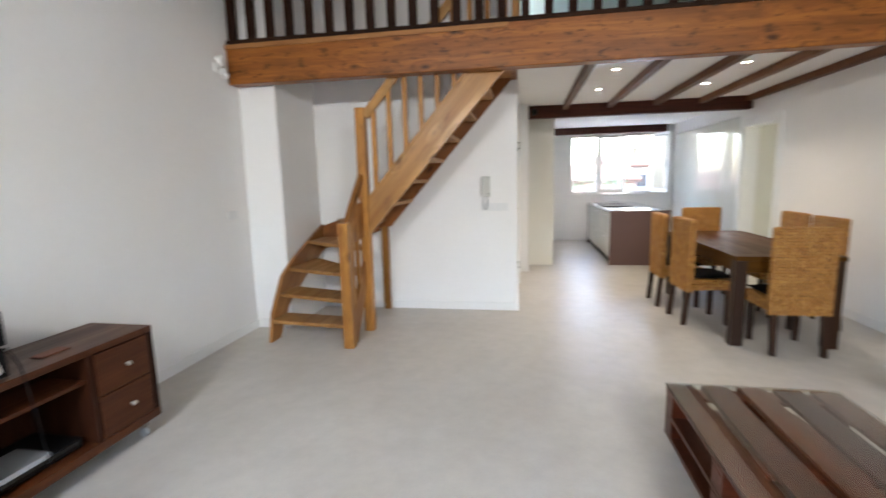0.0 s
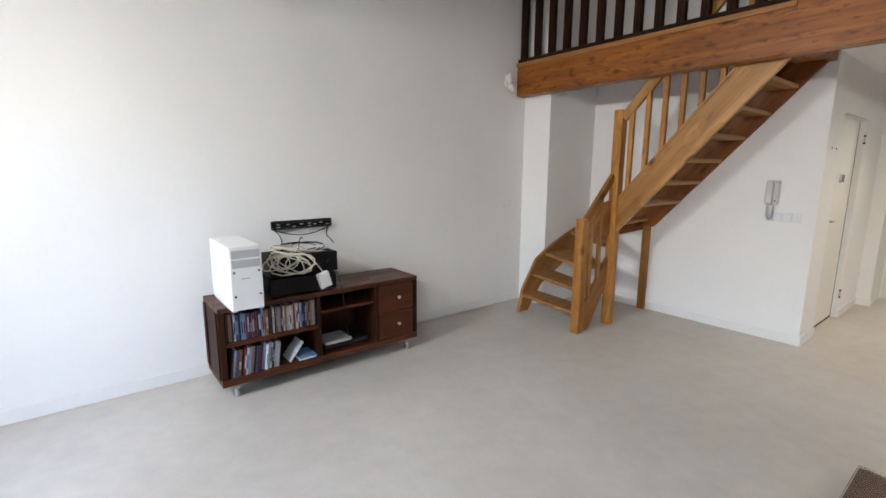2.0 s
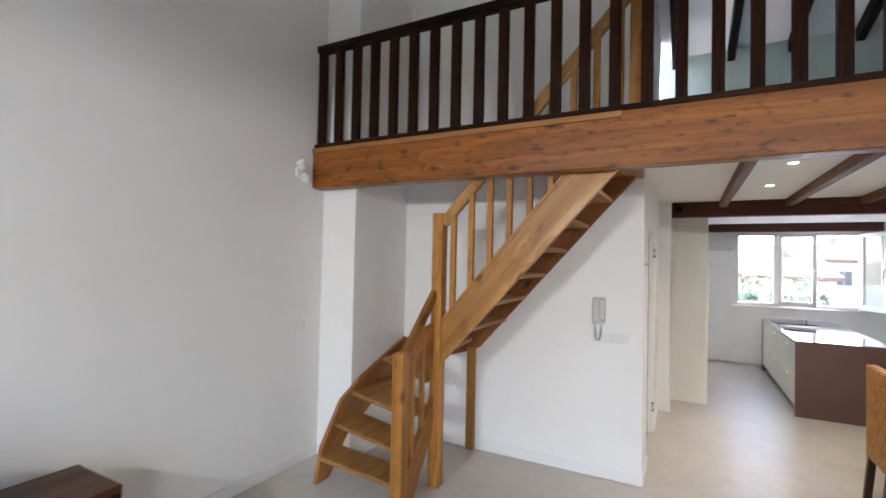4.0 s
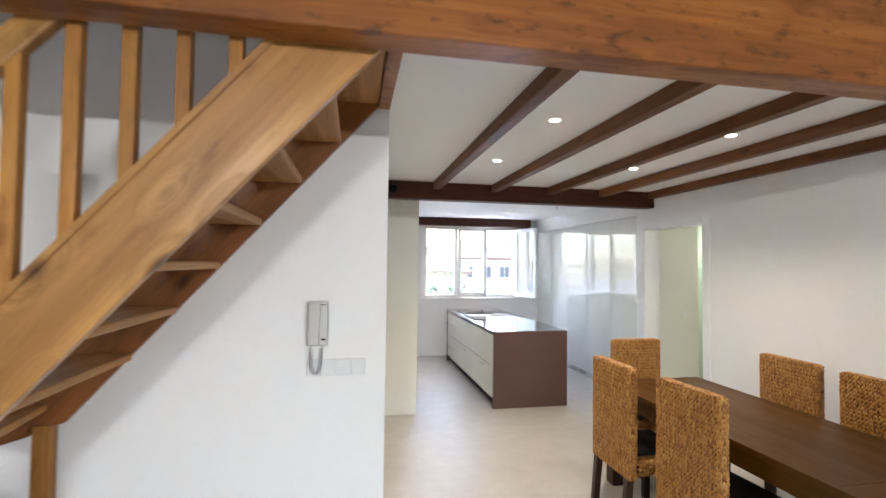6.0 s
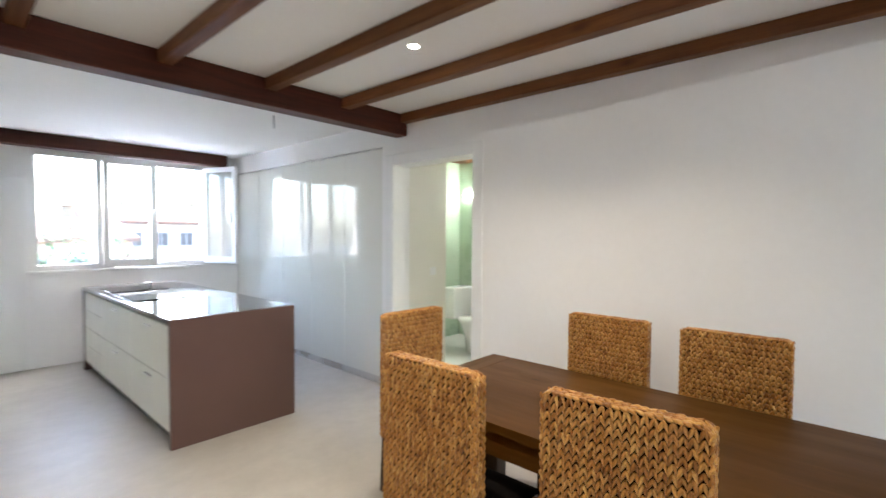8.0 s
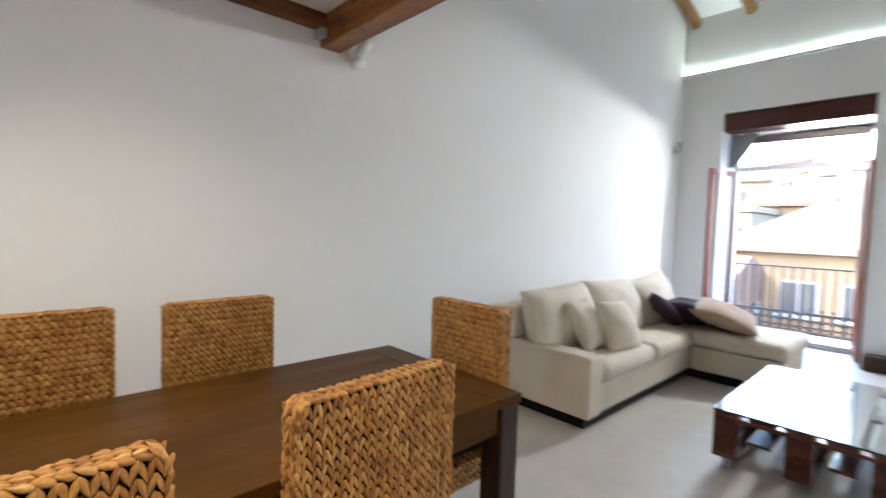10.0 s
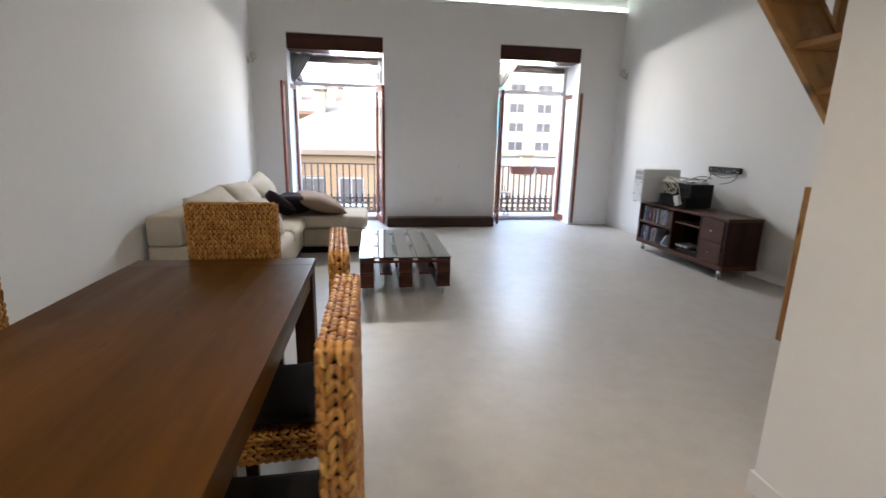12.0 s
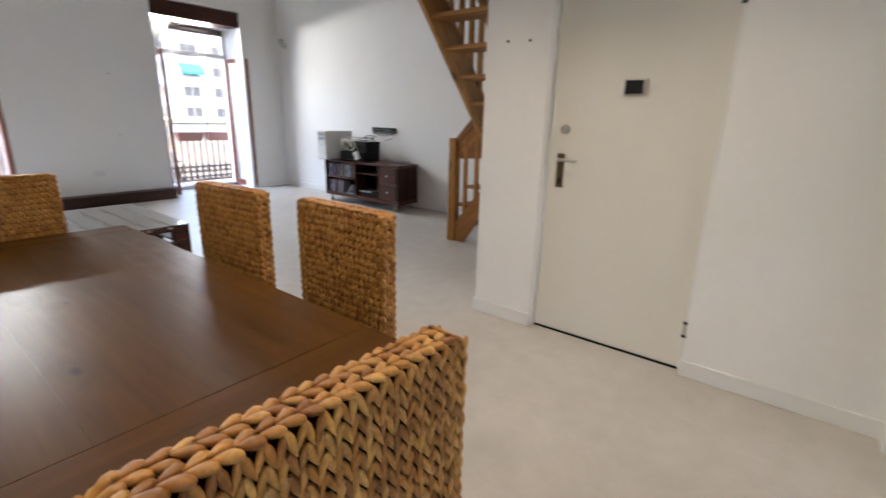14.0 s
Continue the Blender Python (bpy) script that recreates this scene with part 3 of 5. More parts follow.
# entrance door
door = thing("door_1", "cream flush entrance door, closed, with bronze handle plate", "door", "", "structure")
part("leaf", block(2.52, 2.565, 6.518, 7.398, 0.012, 2.055, 0.003), DOOR_CREAM, door)
part("jamb", block(2.45, 2.612, 6.502, 6.515, 0, 2.068, 0.002), TRIM, door)
part("jamb", block(2.45, 2.612, 7.401, 7.413, 0, 2.068, 0.002), TRIM, door)
part("jamb", block(2.45, 2.612, 6.515, 7.401, 2.057, 2.068, 0.002), TRIM, door)
part("seal", block(2.545, 2.569, 7.3985, 7.4005, 0.012, 2.055), BRONZE, door, "dark gap strip on the hinge side")
part("threshold", block(2.50, 2.57, 6.516, 7.40, 0.0, 0.011), BLACK, door, "dark gap strip under the door")
plate = part("handle_plate", block(2.565, 2.573, 6.578, 6.622, 0.93, 1.13, 0.003), BRONZE, door, "dark bronze handle plate")
bm = tube(bmesh.new(), [(2.573, 6.60, 1.095), (2.615, 6.60, 1.095), (2.622, 6.608, 1.095), (2.624, 6.64, 1.095), (2.622, 6.72, 1.092)], 0.009, 10)
part("lever", bm, STEEL, plate, "", True)
part("keyhole", block(2.573, 2.576, 6.593, 6.607, 0.955, 0.985, 0.002), BLACK, plate)
bm = lathe(bmesh.new(), [(0.027, 0), (0.027, 0.008), (0.02, 0.012), (0.018, 0.016), (0.006, 0.018)], pose(2.565, 6.61, 1.268, 0, 90, 0))
part("lock_rosette", bm, STEEL, door, "round steel lock rosette", True)
peep = part("door_viewer", block(2.565, 2.582, 6.915, 7.04, 1.45, 1.535, 0.006), STEEL, door, "electronic door viewer with black screen")
part("screen", block(2.582, 2.584, 6.925, 7.018, 1.459, 1.526, 0.001), BLACK_GLASS, peep)
for z in (0.22, 1.83):
    hinge = part("hinge", lathe(bmesh.new(), [(0.009, 0), (0.009, 0.09), (0.004, 0.095)], pose(2.618, 7.407, z), 12), STEEL, door, "", True)
    for dz in (0.0, 0.075):
        part("hinge_cap", lathe(bmesh.new(), [(0.011, 0), (0.011, 0.014)], pose(2.618, 7.407, z + dz), 12), BLACK, hinge, "", True)
for y, z in ((6.369, 1.755), (6.222, 1.760)):
    part("wall_plug", lathe(bmesh.new(), [(0.008, 0), (0.008, 0.004), (0.004, 0.005)], pose(2.62, y, z, 0, 90, 0), 10), BLACK, None, "small dark screw plug in the white wall", True, "screw plug", "", "screw plugs")

# bathroom doorway and the little room behind it
door = thing("door_2", "open doorway with plain white casing", "doorway", "", "structure")
part("casing", block(W - 0.016, W - 0.001, 7.605, 7.702, 0, 2.20, 0.004), TRIM, door)
part("casing", block(W - 0.016, W - 0.001, 8.633, 8.73, 0, 2.20, 0.004), TRIM, door)
part("casing", block(W - 0.016, W - 0.001, 7.702, 8.633, 2.103, 2.20, 0.004), TRIM, door)
BX = W + 0.2
bm = block(BX, 6.60, 8.64, 8.76, 0, 2.5)
cuboid(bm, BX, 8.3, 7.30, 7.42, 0, 2.5)
setting("wall_bathroom", bm, CREAM, "cream wall of the small bathroom", "wall")
setting("wall_bathroom_green", block(8.2, 8.3, 7.42, 9.9, 0, 2.5), GREEN_TILE, "pale green bathroom wall", "wall")
setting("wall_bathroom_side", block(6.60, 8.3, 9.8, 9.9, 0, 2.5), GREEN_TILE, "pale green bathroom side wall", "wall")
setting("wall_bathroom_return", block(6.52, 6.60, 8.76, 9.9, 0, 2.5), CREAM, "cream bathroom return wall", "wall")
setting("floor_bathroom", block(W + 0.1, 8.3, 7.3, 9.9, -0.2, 0.0), CERAMIC, "pale bathroom floor", "floor")
setting("ceiling_bathroom", block(BX, 8.3, 7.3, 9.9, 2.5, 2.6), JOIST_WOOD, "brown boarded bathroom ceiling", "ceiling")
bm = lathe(bmesh.new(), [(0.10, 0), (0.12, 0.2), (0.18, 0.36), (0.21, 0.40), (0.21, 0.43), (0.05, 0.44)], pose(7.55, 9.0, 0), 24)
wc = thing("toilet", "white ceramic toilet in the bathroom", "toilet")
part("bowl", bm, CERAMIC, wc, "", True)
part("cistern", block(7.36, 7.74, 9.18, 9.36, 0.40, 0.80, 0.02), CERAMIC, wc)
part("washbasin", block(7.75, 8.198, 7.55, 8.9, 0.90, 0.98, 0.02), CERAMIC, None, "white washbasin shelf on the green wall", False, "washbasin")
part("bathroom_light", block(8.17, 8.198, 7.45, 9.7, 2.02, 2.05), BATH_LED, None, "glowing light strip on the bathroom wall", False, "light strip")
part("light_switch", block(6.36, 6.44, 8.628, 8.639, 1.06, 1.14, 0.003), WHITE_PLASTIC, None, "white switch plate on the cream wall", False, "switch")

# ---- lamps of the place ----
bm = block(0, W, FAC, FAC + 0.045, 3.44, 3.47, 0.004)
part("light_ledge", bm, TRIM, None, "slim white ledge along the facade wall", False, "ledge")
part("led_strip", block(0.02, W - 0.02, FAC + 0.012, FAC + 0.04, 3.4705, 3.488, 0.003), LED, None, "glowing greenish-white light strip on the ledge", False, "light strip")
for x, y in ((3.605, 7.33), (3.608, 6.23), (4.846, 7.325), (4.85, 6.266)):
    lamp = thing("downlight", "small round recessed ceiling spotlight, switched on", "spotlight", "ceiling spotlights", at=(x, y, 2.53))
    bm = lathe(bmesh.new(), [(0.030, -0.001), (0.030, -0.006), (0.041, -0.006), (0.043, -0.001)], None, 24)
    part("ring", bm, WHITE_PLASTIC, lamp, "", True)
    part("bulb", lathe(bmesh.new(), [(0.029, -0.004), (0.029, -0.0065)], None, 20), SPOT_GLOW, lamp)
    light = new("spot_lamp", bpy.data.lights.new("spot_lamp", "SPOT"))
    light.data.energy, light.data.spot_size, light.data.spot_blend, light.data.color = 1.6, radians(125), 0.7, (1.0, 0.86, 0.68)
    light.data.shadow_soft_size = 0.03
    light.location = (x, y, 2.515)

def wall_lamp(x, y, z, turn):
    lamp = thing("wall_lamp", "small pale metal wall lamp near the corner", "wall lamp", "corner wall lamps", at=(x, y, z), turn=turn)
    part("wall_plate", block(-0.035, 0.035, 0.0, 0.014, -0.05, 0.05, 0.005), GREY_BEIGE, lamp)
    part("arm", tube(bmesh.new(), [(0, 0.012, -0.01), (0, 0.06, -0.02), (0.0, 0.085, 0.01)], 0.008), STEEL, lamp, "", True)
    part("shade", lathe(bmesh.new(), [(0.02, 0.0), (0.045, 0.03), (0.05, 0.10), (0.046, 0.10), (0.015, 0.012)], pose(0, 0.085, 0)), GREY_BEIGE, lamp, "", True)

wall_lamp(W - 0.001, 0.08, 2.45, 90)
wall_lamp(0.001, 0.08, 2.47, -90)

def twin_spot(x, y, z, side):
    lamp = thing("spot_fixture", "white twin spotlight fixture beside the main beam", "spotlight", "spotlights by the beam", at=(x, y, z))
    part("bracket", block(0, 0.03 * side, -0.05, 0.05, -0.03, 0.05, 0.004), WHITE_PLASTIC, lamp)
    for dy, dz, tilt in ((-0.03, 0.055, 35), (0.02, -0.045, 60)):
        m = pose(0.06 * side, dy, dz, tilt, 0, 0) @ Matrix.Scale(0.75, 4)
        head = part("spot_head", lathe(bmesh.new(), [(0.025, -0.05), (0.042, -0.03), (0.046, 0.06), (0.040, 0.06), (0.036, 0.03)], m), WHITE_PLASTIC, lamp, "", True)
        part("spot_arm", tube(bmesh.new(), [(0.02 * side, 0, 0), (0.05 * side, dy * 0.6, dz * 0.6), (0.06 * side, dy, dz)], 0.008), WHITE_PLASTIC, lamp, "", True)

twin_spot(0.001, 4.94, 2.47, 1)
twin_spot(W - 0.001, 5.0, 2.36, -1)
part("black_sensor", lathe(bmesh.new(), [(0.01, 0), (0.04, 0.015), (0.05, 0.045), (0.035, 0.08), (0.01, 0.09)], pose(2.84, 8.457, 2.43, 90, 0, 0)), BLACK, None, "small round black sensor on the cross beam", True, "sensor")


# ---- mezzanine railing ----
rail = thing("mezzanine_railing", "dark brown wooden balustrade along the mezzanine edge", "railing")
part("handrail", block(0.0, W, 5.105, 5.195, 3.575, 3.635, 0.008), RAIL_WOOD, rail)
part("bottom_rail", block(0.0, W, 5.10, 5.20, 2.7165, 2.756, 0.006), RAIL_WOOD, rail)
post = None
for i in range(31):
    x = 0.046 + i * 0.1893
    if x > W - 0.03:
        break
    ob = part("baluster", post or block(-0.034, 0.034, 5.122, 5.178, 2.756, 3.575, 0.005), BALUSTER_WOOD, rail)
    post = post or ob.data
    ob.location.x = x

# ---- staircase ----
stair = thing("staircase", "open golden pine winder staircase rising along the white wall", "staircase")
RISE = 0.2077
NX, NY, PX, PY = 1.177, 4.775, 1.20, 5.262
part("newel_post", block(NX - 0.045, NX + 0.045, NY - 0.045, NY + 0.045, 0, 1.11, 0.007), STAIR_Z, stair)
part("corner_post", block(PX - 0.045, PX + 0.045, PY - 0.045, PY + 0.045, 0, 2.125, 0.007), STAIR_Z, stair)
part("support_post", block(1.11, 1.185, 6.005, 6.056, 0, 0.95, 0.005), STAIR_Z, stair)

def up_z(x):
    return 1.305 + (x - 1.27) * 1.16

def low_z(x):
    return 0.985 + (x - 1.27) * 1.11

front = [(1.245, low_z(1.245)), (1.36, low_z(1.36) - 0.0), (2.84, low_z(2.84)), (2.84, 2.745), (2.51, 2.745), (1.245, up_z(1.245))]
part("front_stringer", prism(bmesh.new(), front, "y", 5.236, 5.276, 0.004), STAIR_SLOPE, stair)
cap = strut(bmesh.new(), (1.25, 5.256, up_z(1.25) + 0.012), (2.47, 5.256, up_z(2.47) + 0.012), 0.058, 0.024, 0.004)
part("stringer_cap", cap, STAIR_SLOPE, stair)
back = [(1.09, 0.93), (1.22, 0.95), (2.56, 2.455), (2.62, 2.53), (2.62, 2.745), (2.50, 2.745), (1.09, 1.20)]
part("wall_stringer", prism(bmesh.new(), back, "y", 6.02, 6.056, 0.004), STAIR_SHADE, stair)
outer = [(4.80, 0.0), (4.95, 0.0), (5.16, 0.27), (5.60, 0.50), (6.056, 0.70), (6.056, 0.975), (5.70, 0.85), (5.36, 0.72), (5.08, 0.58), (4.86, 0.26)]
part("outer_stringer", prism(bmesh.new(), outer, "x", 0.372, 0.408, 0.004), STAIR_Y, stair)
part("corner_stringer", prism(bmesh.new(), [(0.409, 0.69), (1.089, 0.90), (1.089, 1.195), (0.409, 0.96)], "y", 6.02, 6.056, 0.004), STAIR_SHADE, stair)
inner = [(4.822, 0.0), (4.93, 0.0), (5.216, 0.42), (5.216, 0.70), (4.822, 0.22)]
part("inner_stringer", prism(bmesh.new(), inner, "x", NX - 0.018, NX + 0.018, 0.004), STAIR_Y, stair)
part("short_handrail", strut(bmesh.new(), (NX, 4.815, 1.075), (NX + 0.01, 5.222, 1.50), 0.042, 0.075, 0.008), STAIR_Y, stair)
for y, z0, z1 in ((4.925, 0.34, 1.17), (5.065, 0.51, 1.32)):
    part("short_baluster", block(NX - 0.017, NX + 0.017, y - 0.019, y + 0.019, z0, z1, 0.004), STAIR_Z, stair)
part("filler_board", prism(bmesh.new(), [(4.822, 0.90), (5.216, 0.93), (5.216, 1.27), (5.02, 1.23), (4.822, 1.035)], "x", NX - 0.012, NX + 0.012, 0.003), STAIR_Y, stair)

# treads: three straight ones, two winders in the corner, then the main flight
LX, RX = 0.408, 1.157
treads = [
    [(LX, 4.82), (RX, 4.74), (RX, 5.00), (LX, 5.08)],
    [(LX, 5.00), (RX, 4.80), (RX, 5.10), (LX, 5.32)],
    [(LX, 5.20), (RX, 4.93), (RX, 5.20), (LX, 5.82)],
    [(LX, 5.66), (1.15, 5.17), (1.155, 5.29), (0.70, 6.02), (LX, 6.02)],
    [(0.60, 6.02), (1.155, 5.24), (1.24, 5.30), (1.16, 6.02)],
]
for k, outline in enumerate(treads, 1):
    z = k * RISE + 0.005
    part("tread", prism(bmesh.new(), outline, "z", z - 0.034, z, 0.006), STAIR_X, stair)
tread = None
for k in range(6, 13):
    z = k * RISE + 0.005
    x = 1.27 + (z - 1.305) / 1.16
    ob = part("tread", tread or block(0.025, 0.262, 5.277, 6.019, -0.034, 0.0, 0.008), STAIR_X, stair)
    tread = tread or ob.data
    ob.location = (x, 0, z)

# main handrail and balusters
def rail_z(x):
    return 2.055 + (x - 1.25) * 1.115

part("handrail", strut(bmesh.new(), (1.243, 5.25, rail_z(1.243)), (2.62, 5.25, rail_z(2.62)), 0.045, 0.085, 0.008), STAIR_SLOPE, stair)
part("upper_post", block(2.585, 2.655, 5.235, 5.30, 2.705, 3.72, 0.006), STAIR_Z, stair)
for i in range(9):
    x = 1.326 + i * 0.1503
    bm = prism(bmesh.new(), [(x - 0.021, up_z(x - 0.021) + 0.02), (x + 0.021, up_z(x + 0.021) + 0.02), (x + 0.021, rail_z(x + 0.021) - 0.045), (x - 0.021, rail_z(x - 0.021) - 0.045)], "y", 5.234, 5.272, 0.003)
    part("baluster", bm, STAIR_Z, stair)
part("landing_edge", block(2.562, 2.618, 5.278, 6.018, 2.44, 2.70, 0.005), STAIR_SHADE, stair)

# ---- dining table ----
def dining_table():
    t = thing("dining_table", "dark brown wooden dining table with plank top and square legs", "table", at=(4.405, 5.155, 0))
    w, l, h = 0.82, 1.875, 0.77
    end = 0.13
    n = 4
    for i in range(n):
        x0, x1 = i * w / n, (i + 1) * w / n
        part("plank", block(x0 + 0.0002, x1 - 0.0002, end + 0.0002, l - end - 0.0002, h - 0.035, h), TABLE_WOOD, t)
    for y0, y1 in ((0, end - 0.0006), (l - end + 0.0006, l)):
        part("end_board", block(0, w, y0, y1, h - 0.036, h + 0.0005, 0.003), TABLE_END, t)
    a = 0.095
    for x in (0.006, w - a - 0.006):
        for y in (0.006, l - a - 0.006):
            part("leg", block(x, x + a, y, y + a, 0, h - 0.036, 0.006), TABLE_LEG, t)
    for x in (0.02, w - 0.045):
        part("apron", block(x, x + 0.025, a + 0.006, l - a - 0.006, h - 0.135, h - 0.036, 0.003), TABLE_WOOD, t)
    for y in (0.02, l - 0.045):
        part("apron", block(a + 0.006, w - a - 0.006, y, y + 0.025, h - 0.135, h - 0.036, 0.003), TABLE_END, t)

dining_table()

# ---- braided dining chairs ----
def stitch_mesh(name, spots):
    """Many plump rush stitches as one mesh; each spot: centre, long axis, normal, length, width."""
    ring = [(math.cos(k * math.tau / 6), math.sin(k * math.tau / 6)) for k in range(6)]
    shape = [(-0.97, 0.16), (-0.62, 0.56), (-0.1, 0.92), (0.42, 1.0), (0.84, 0.66)]
    n = len(shape)
    verts, faces = [], []
    for c, a, nrm, length, width in spots:
        c, a, nrm = Vector(c), Vector(a).normalized(), Vector(nrm).normalized()
        b = a.cross(nrm)
        base = len(verts)
        verts.append(c - a * length / 2)
        for h, r in shape:
            dip = nrm * (-0.16 * width * h * abs(h))
            for u, v in ring:
                verts.append(c + a * (h * length / 2) + b * (u * r * width / 2) + nrm * (v * r * width * 0.38) + dip)
        verts.append(c + a * length / 2 - nrm * 0.16 * width)
        last = base + 1 + 6 * n
        for k in range(6):
            j = (k + 1) % 6
            faces.append((base, base + 1 + j, base + 1 + k))
            for row in range(0, 6 * (n - 1), 6):
                faces.append((base + 1 + row + k, base + 1 + row + j, base + 7 + row + j, base + 7 + row + k))
            faces.append((last, last - 6 + k, last - 6 + j))
    me = bpy.data.meshes.new(name)
    me.from_pydata([tuple(v) for v in verts], [], faces)
    me.materials.append(RATTAN)
    for p in me.polygons:
        p.use_smooth = True
    return me


def braid(spots, start, run, side, normal, columns, width, count, rng):
    """Columns of V-shaped stitches: run is the way of the braid, side the way across."""
    start, run, side, normal = Vector(start), Vector(run), Vector(side).normalized(), Vector(normal)
    step, d = run.length / count, run.normalized()
    for c in range(columns):
        for k in range(count):
            for s in (-1, 1):
                p = start + side * ((c + 0.5) * width + s * width * 0.235) + d * ((k + 0.5) * step)
                p += normal * (0.0015 * rng.uniform(-1, 1)) + d * rng.uniform(-0.0012, 0.0012)
                a = d * 0.93 + side * (0.33 * s + rng.uniform(-0.09, 0.09)) + normal * rng.uniform(-0.1, 0.1)
                spots.append((p, a, normal, step * 1.38 * rng.uniform(0.93, 1.08), width * 0.55 * rng.uniform(0.88, 1.06)))


def dining_chair():
    """Faces +y; its back stands over y = 0."""
    rng = random.Random(5)
    ch = thing("dining_chair", "dining chair braided in golden-brown rush with dark wooden legs", "chair", "chairs round the dining table")
    hw, th, z0, z1 = 0.220, 0.029, 0.33, 1.029
    back = part("backrest", block(-hw + 0.007, hw - 0.007, -th + 0.006, th - 0.006, z0, z1 - 0.008, 0.016), RATTAN_CORE, ch, "braided rush backrest")
    spots = []
    top = z1 - z0 - 0.012
    braid(spots, (-hw, -th + 0.002, z0), (0, 0, top), (1, 0, 0), (0, -1, 0), 20, 2 * hw / 20, 27, rng)
    braid(spots, (-hw, th - 0.002, z0), (0, 0, top), (1, 0, 0), (0, 1, 0), 20, 2 * hw / 20, 27, rng)
    for s in (-1, 1):
        braid(spots, (s * (hw - 0.003), -th, z0), (0, 0, top + 0.004), (0, 1, 0), (s, 0, 0), 2, th, 27, rng)
    braid(spots, (-hw + 0.006, -th, z1 - 0.006), (2 * hw - 0.012, 0, 0), (0, 1, 0), (0, 0, 1), 2, th, 20, rng)
    # the top corners are rounded: stitches beyond the arc are laid along it
    r = 0.035
    for i, (c, a, nrm, length, width) in enumerate(spots):
        out = Vector((abs(c.x) - hw + r, 0.0, c.z - z1 + r))
        if out.x <= 0 or out.z <= 0 or out.length < r - 0.008:
            continue
        s = math.copysign(1.0, c.x)
        n = Vector((s * out.x, 0.0, out.z)).normalized()
        reach = min(out.length, r - 0.004)
        c = Vector((s * (hw - r), c.y, z1 - r)) + n * reach
        if abs(nrm.y) < 0.5:
            along = Vector((-s * n.z, 0, abs(n.x))) if abs(nrm.x) > 0.5 else Vector((n.z, 0, -n.x))
            a, nrm = along * 0.93 + Vector((0, a.y, 0)), n
        spots[i] = (c, a, nrm, length, width)
    part("braid", stitch_mesh("braid", spots), None, back, kind="stuff")
    seat = part("seat", block(-0.215, 0.215, 0.028, 0.40, 0.35, 0.445, 0.012), RATTAN_CORE, ch, "braided rush seat frame")
    spots = []
    for s in (-1, 1):
        braid(spots, (s * 0.217, 0.035, 0.352), (0, 0.365, 0), (0, 0, 1), (s, 0, 0), 3, 0.031, 14, rng)
    braid(spots, (-0.215, 0.402, 0.352), (0.43, 0, 0), (0, 0, 1), (0, 1, 0), 3, 0.031, 17, rng)
    braid(spots, (-0.215, 0.04, 0.447), (0.43, 0, 0), (0, 1, 0), (0, 0, 1), 11, 0.0325, 17, rng)
    part("braid", stitch_mesh("seat_braid", spots), None, seat, kind="stuff")
    part("seat_pad", pillow(bmesh.new(), 0.41, 0.37, 0.05, pose(0, 0.225, 0.475)), SEAT_CLOTH, ch, "dark patterned seat pad", True)
    for x in (-1, 1):
        for y in (-0.004, 0.365):
            bm = bmesh.new()
            cuboid(bm, x * 0.182 - 0.024, x * 0.182 + 0.024, y - 0.024, y + 0.024, 0, 0.352, 0.004)
            for v in bm.verts:
                if v.co.z < 0.1:
                    v.co.x += 0.006 * -x * (1 if (v.co.x - x * 0.182) * x > 0 else -1)
                    v.co.y += (-0.03 if y < 0.1 else 0.0)
            part("leg", bm, CHAIR_LEG, ch)
    return ch


chair = dining_chair()
chair.matrix_basis = pose(4.185, 6.552, 0, 0, 0, -90)
for m in (pose(4.236, 5.904, 0, 0, 0, -86), pose(5.50, 6.46, 0, 0, 0, 90), pose(5.48, 5.862, 0, 0, 0, 91),
          pose(4.825, 5.008, 0, 0, 0, 0), pose(4.905, 7.384, 0, 0, 0, 177.5)):
    copy_thing(chair, m)

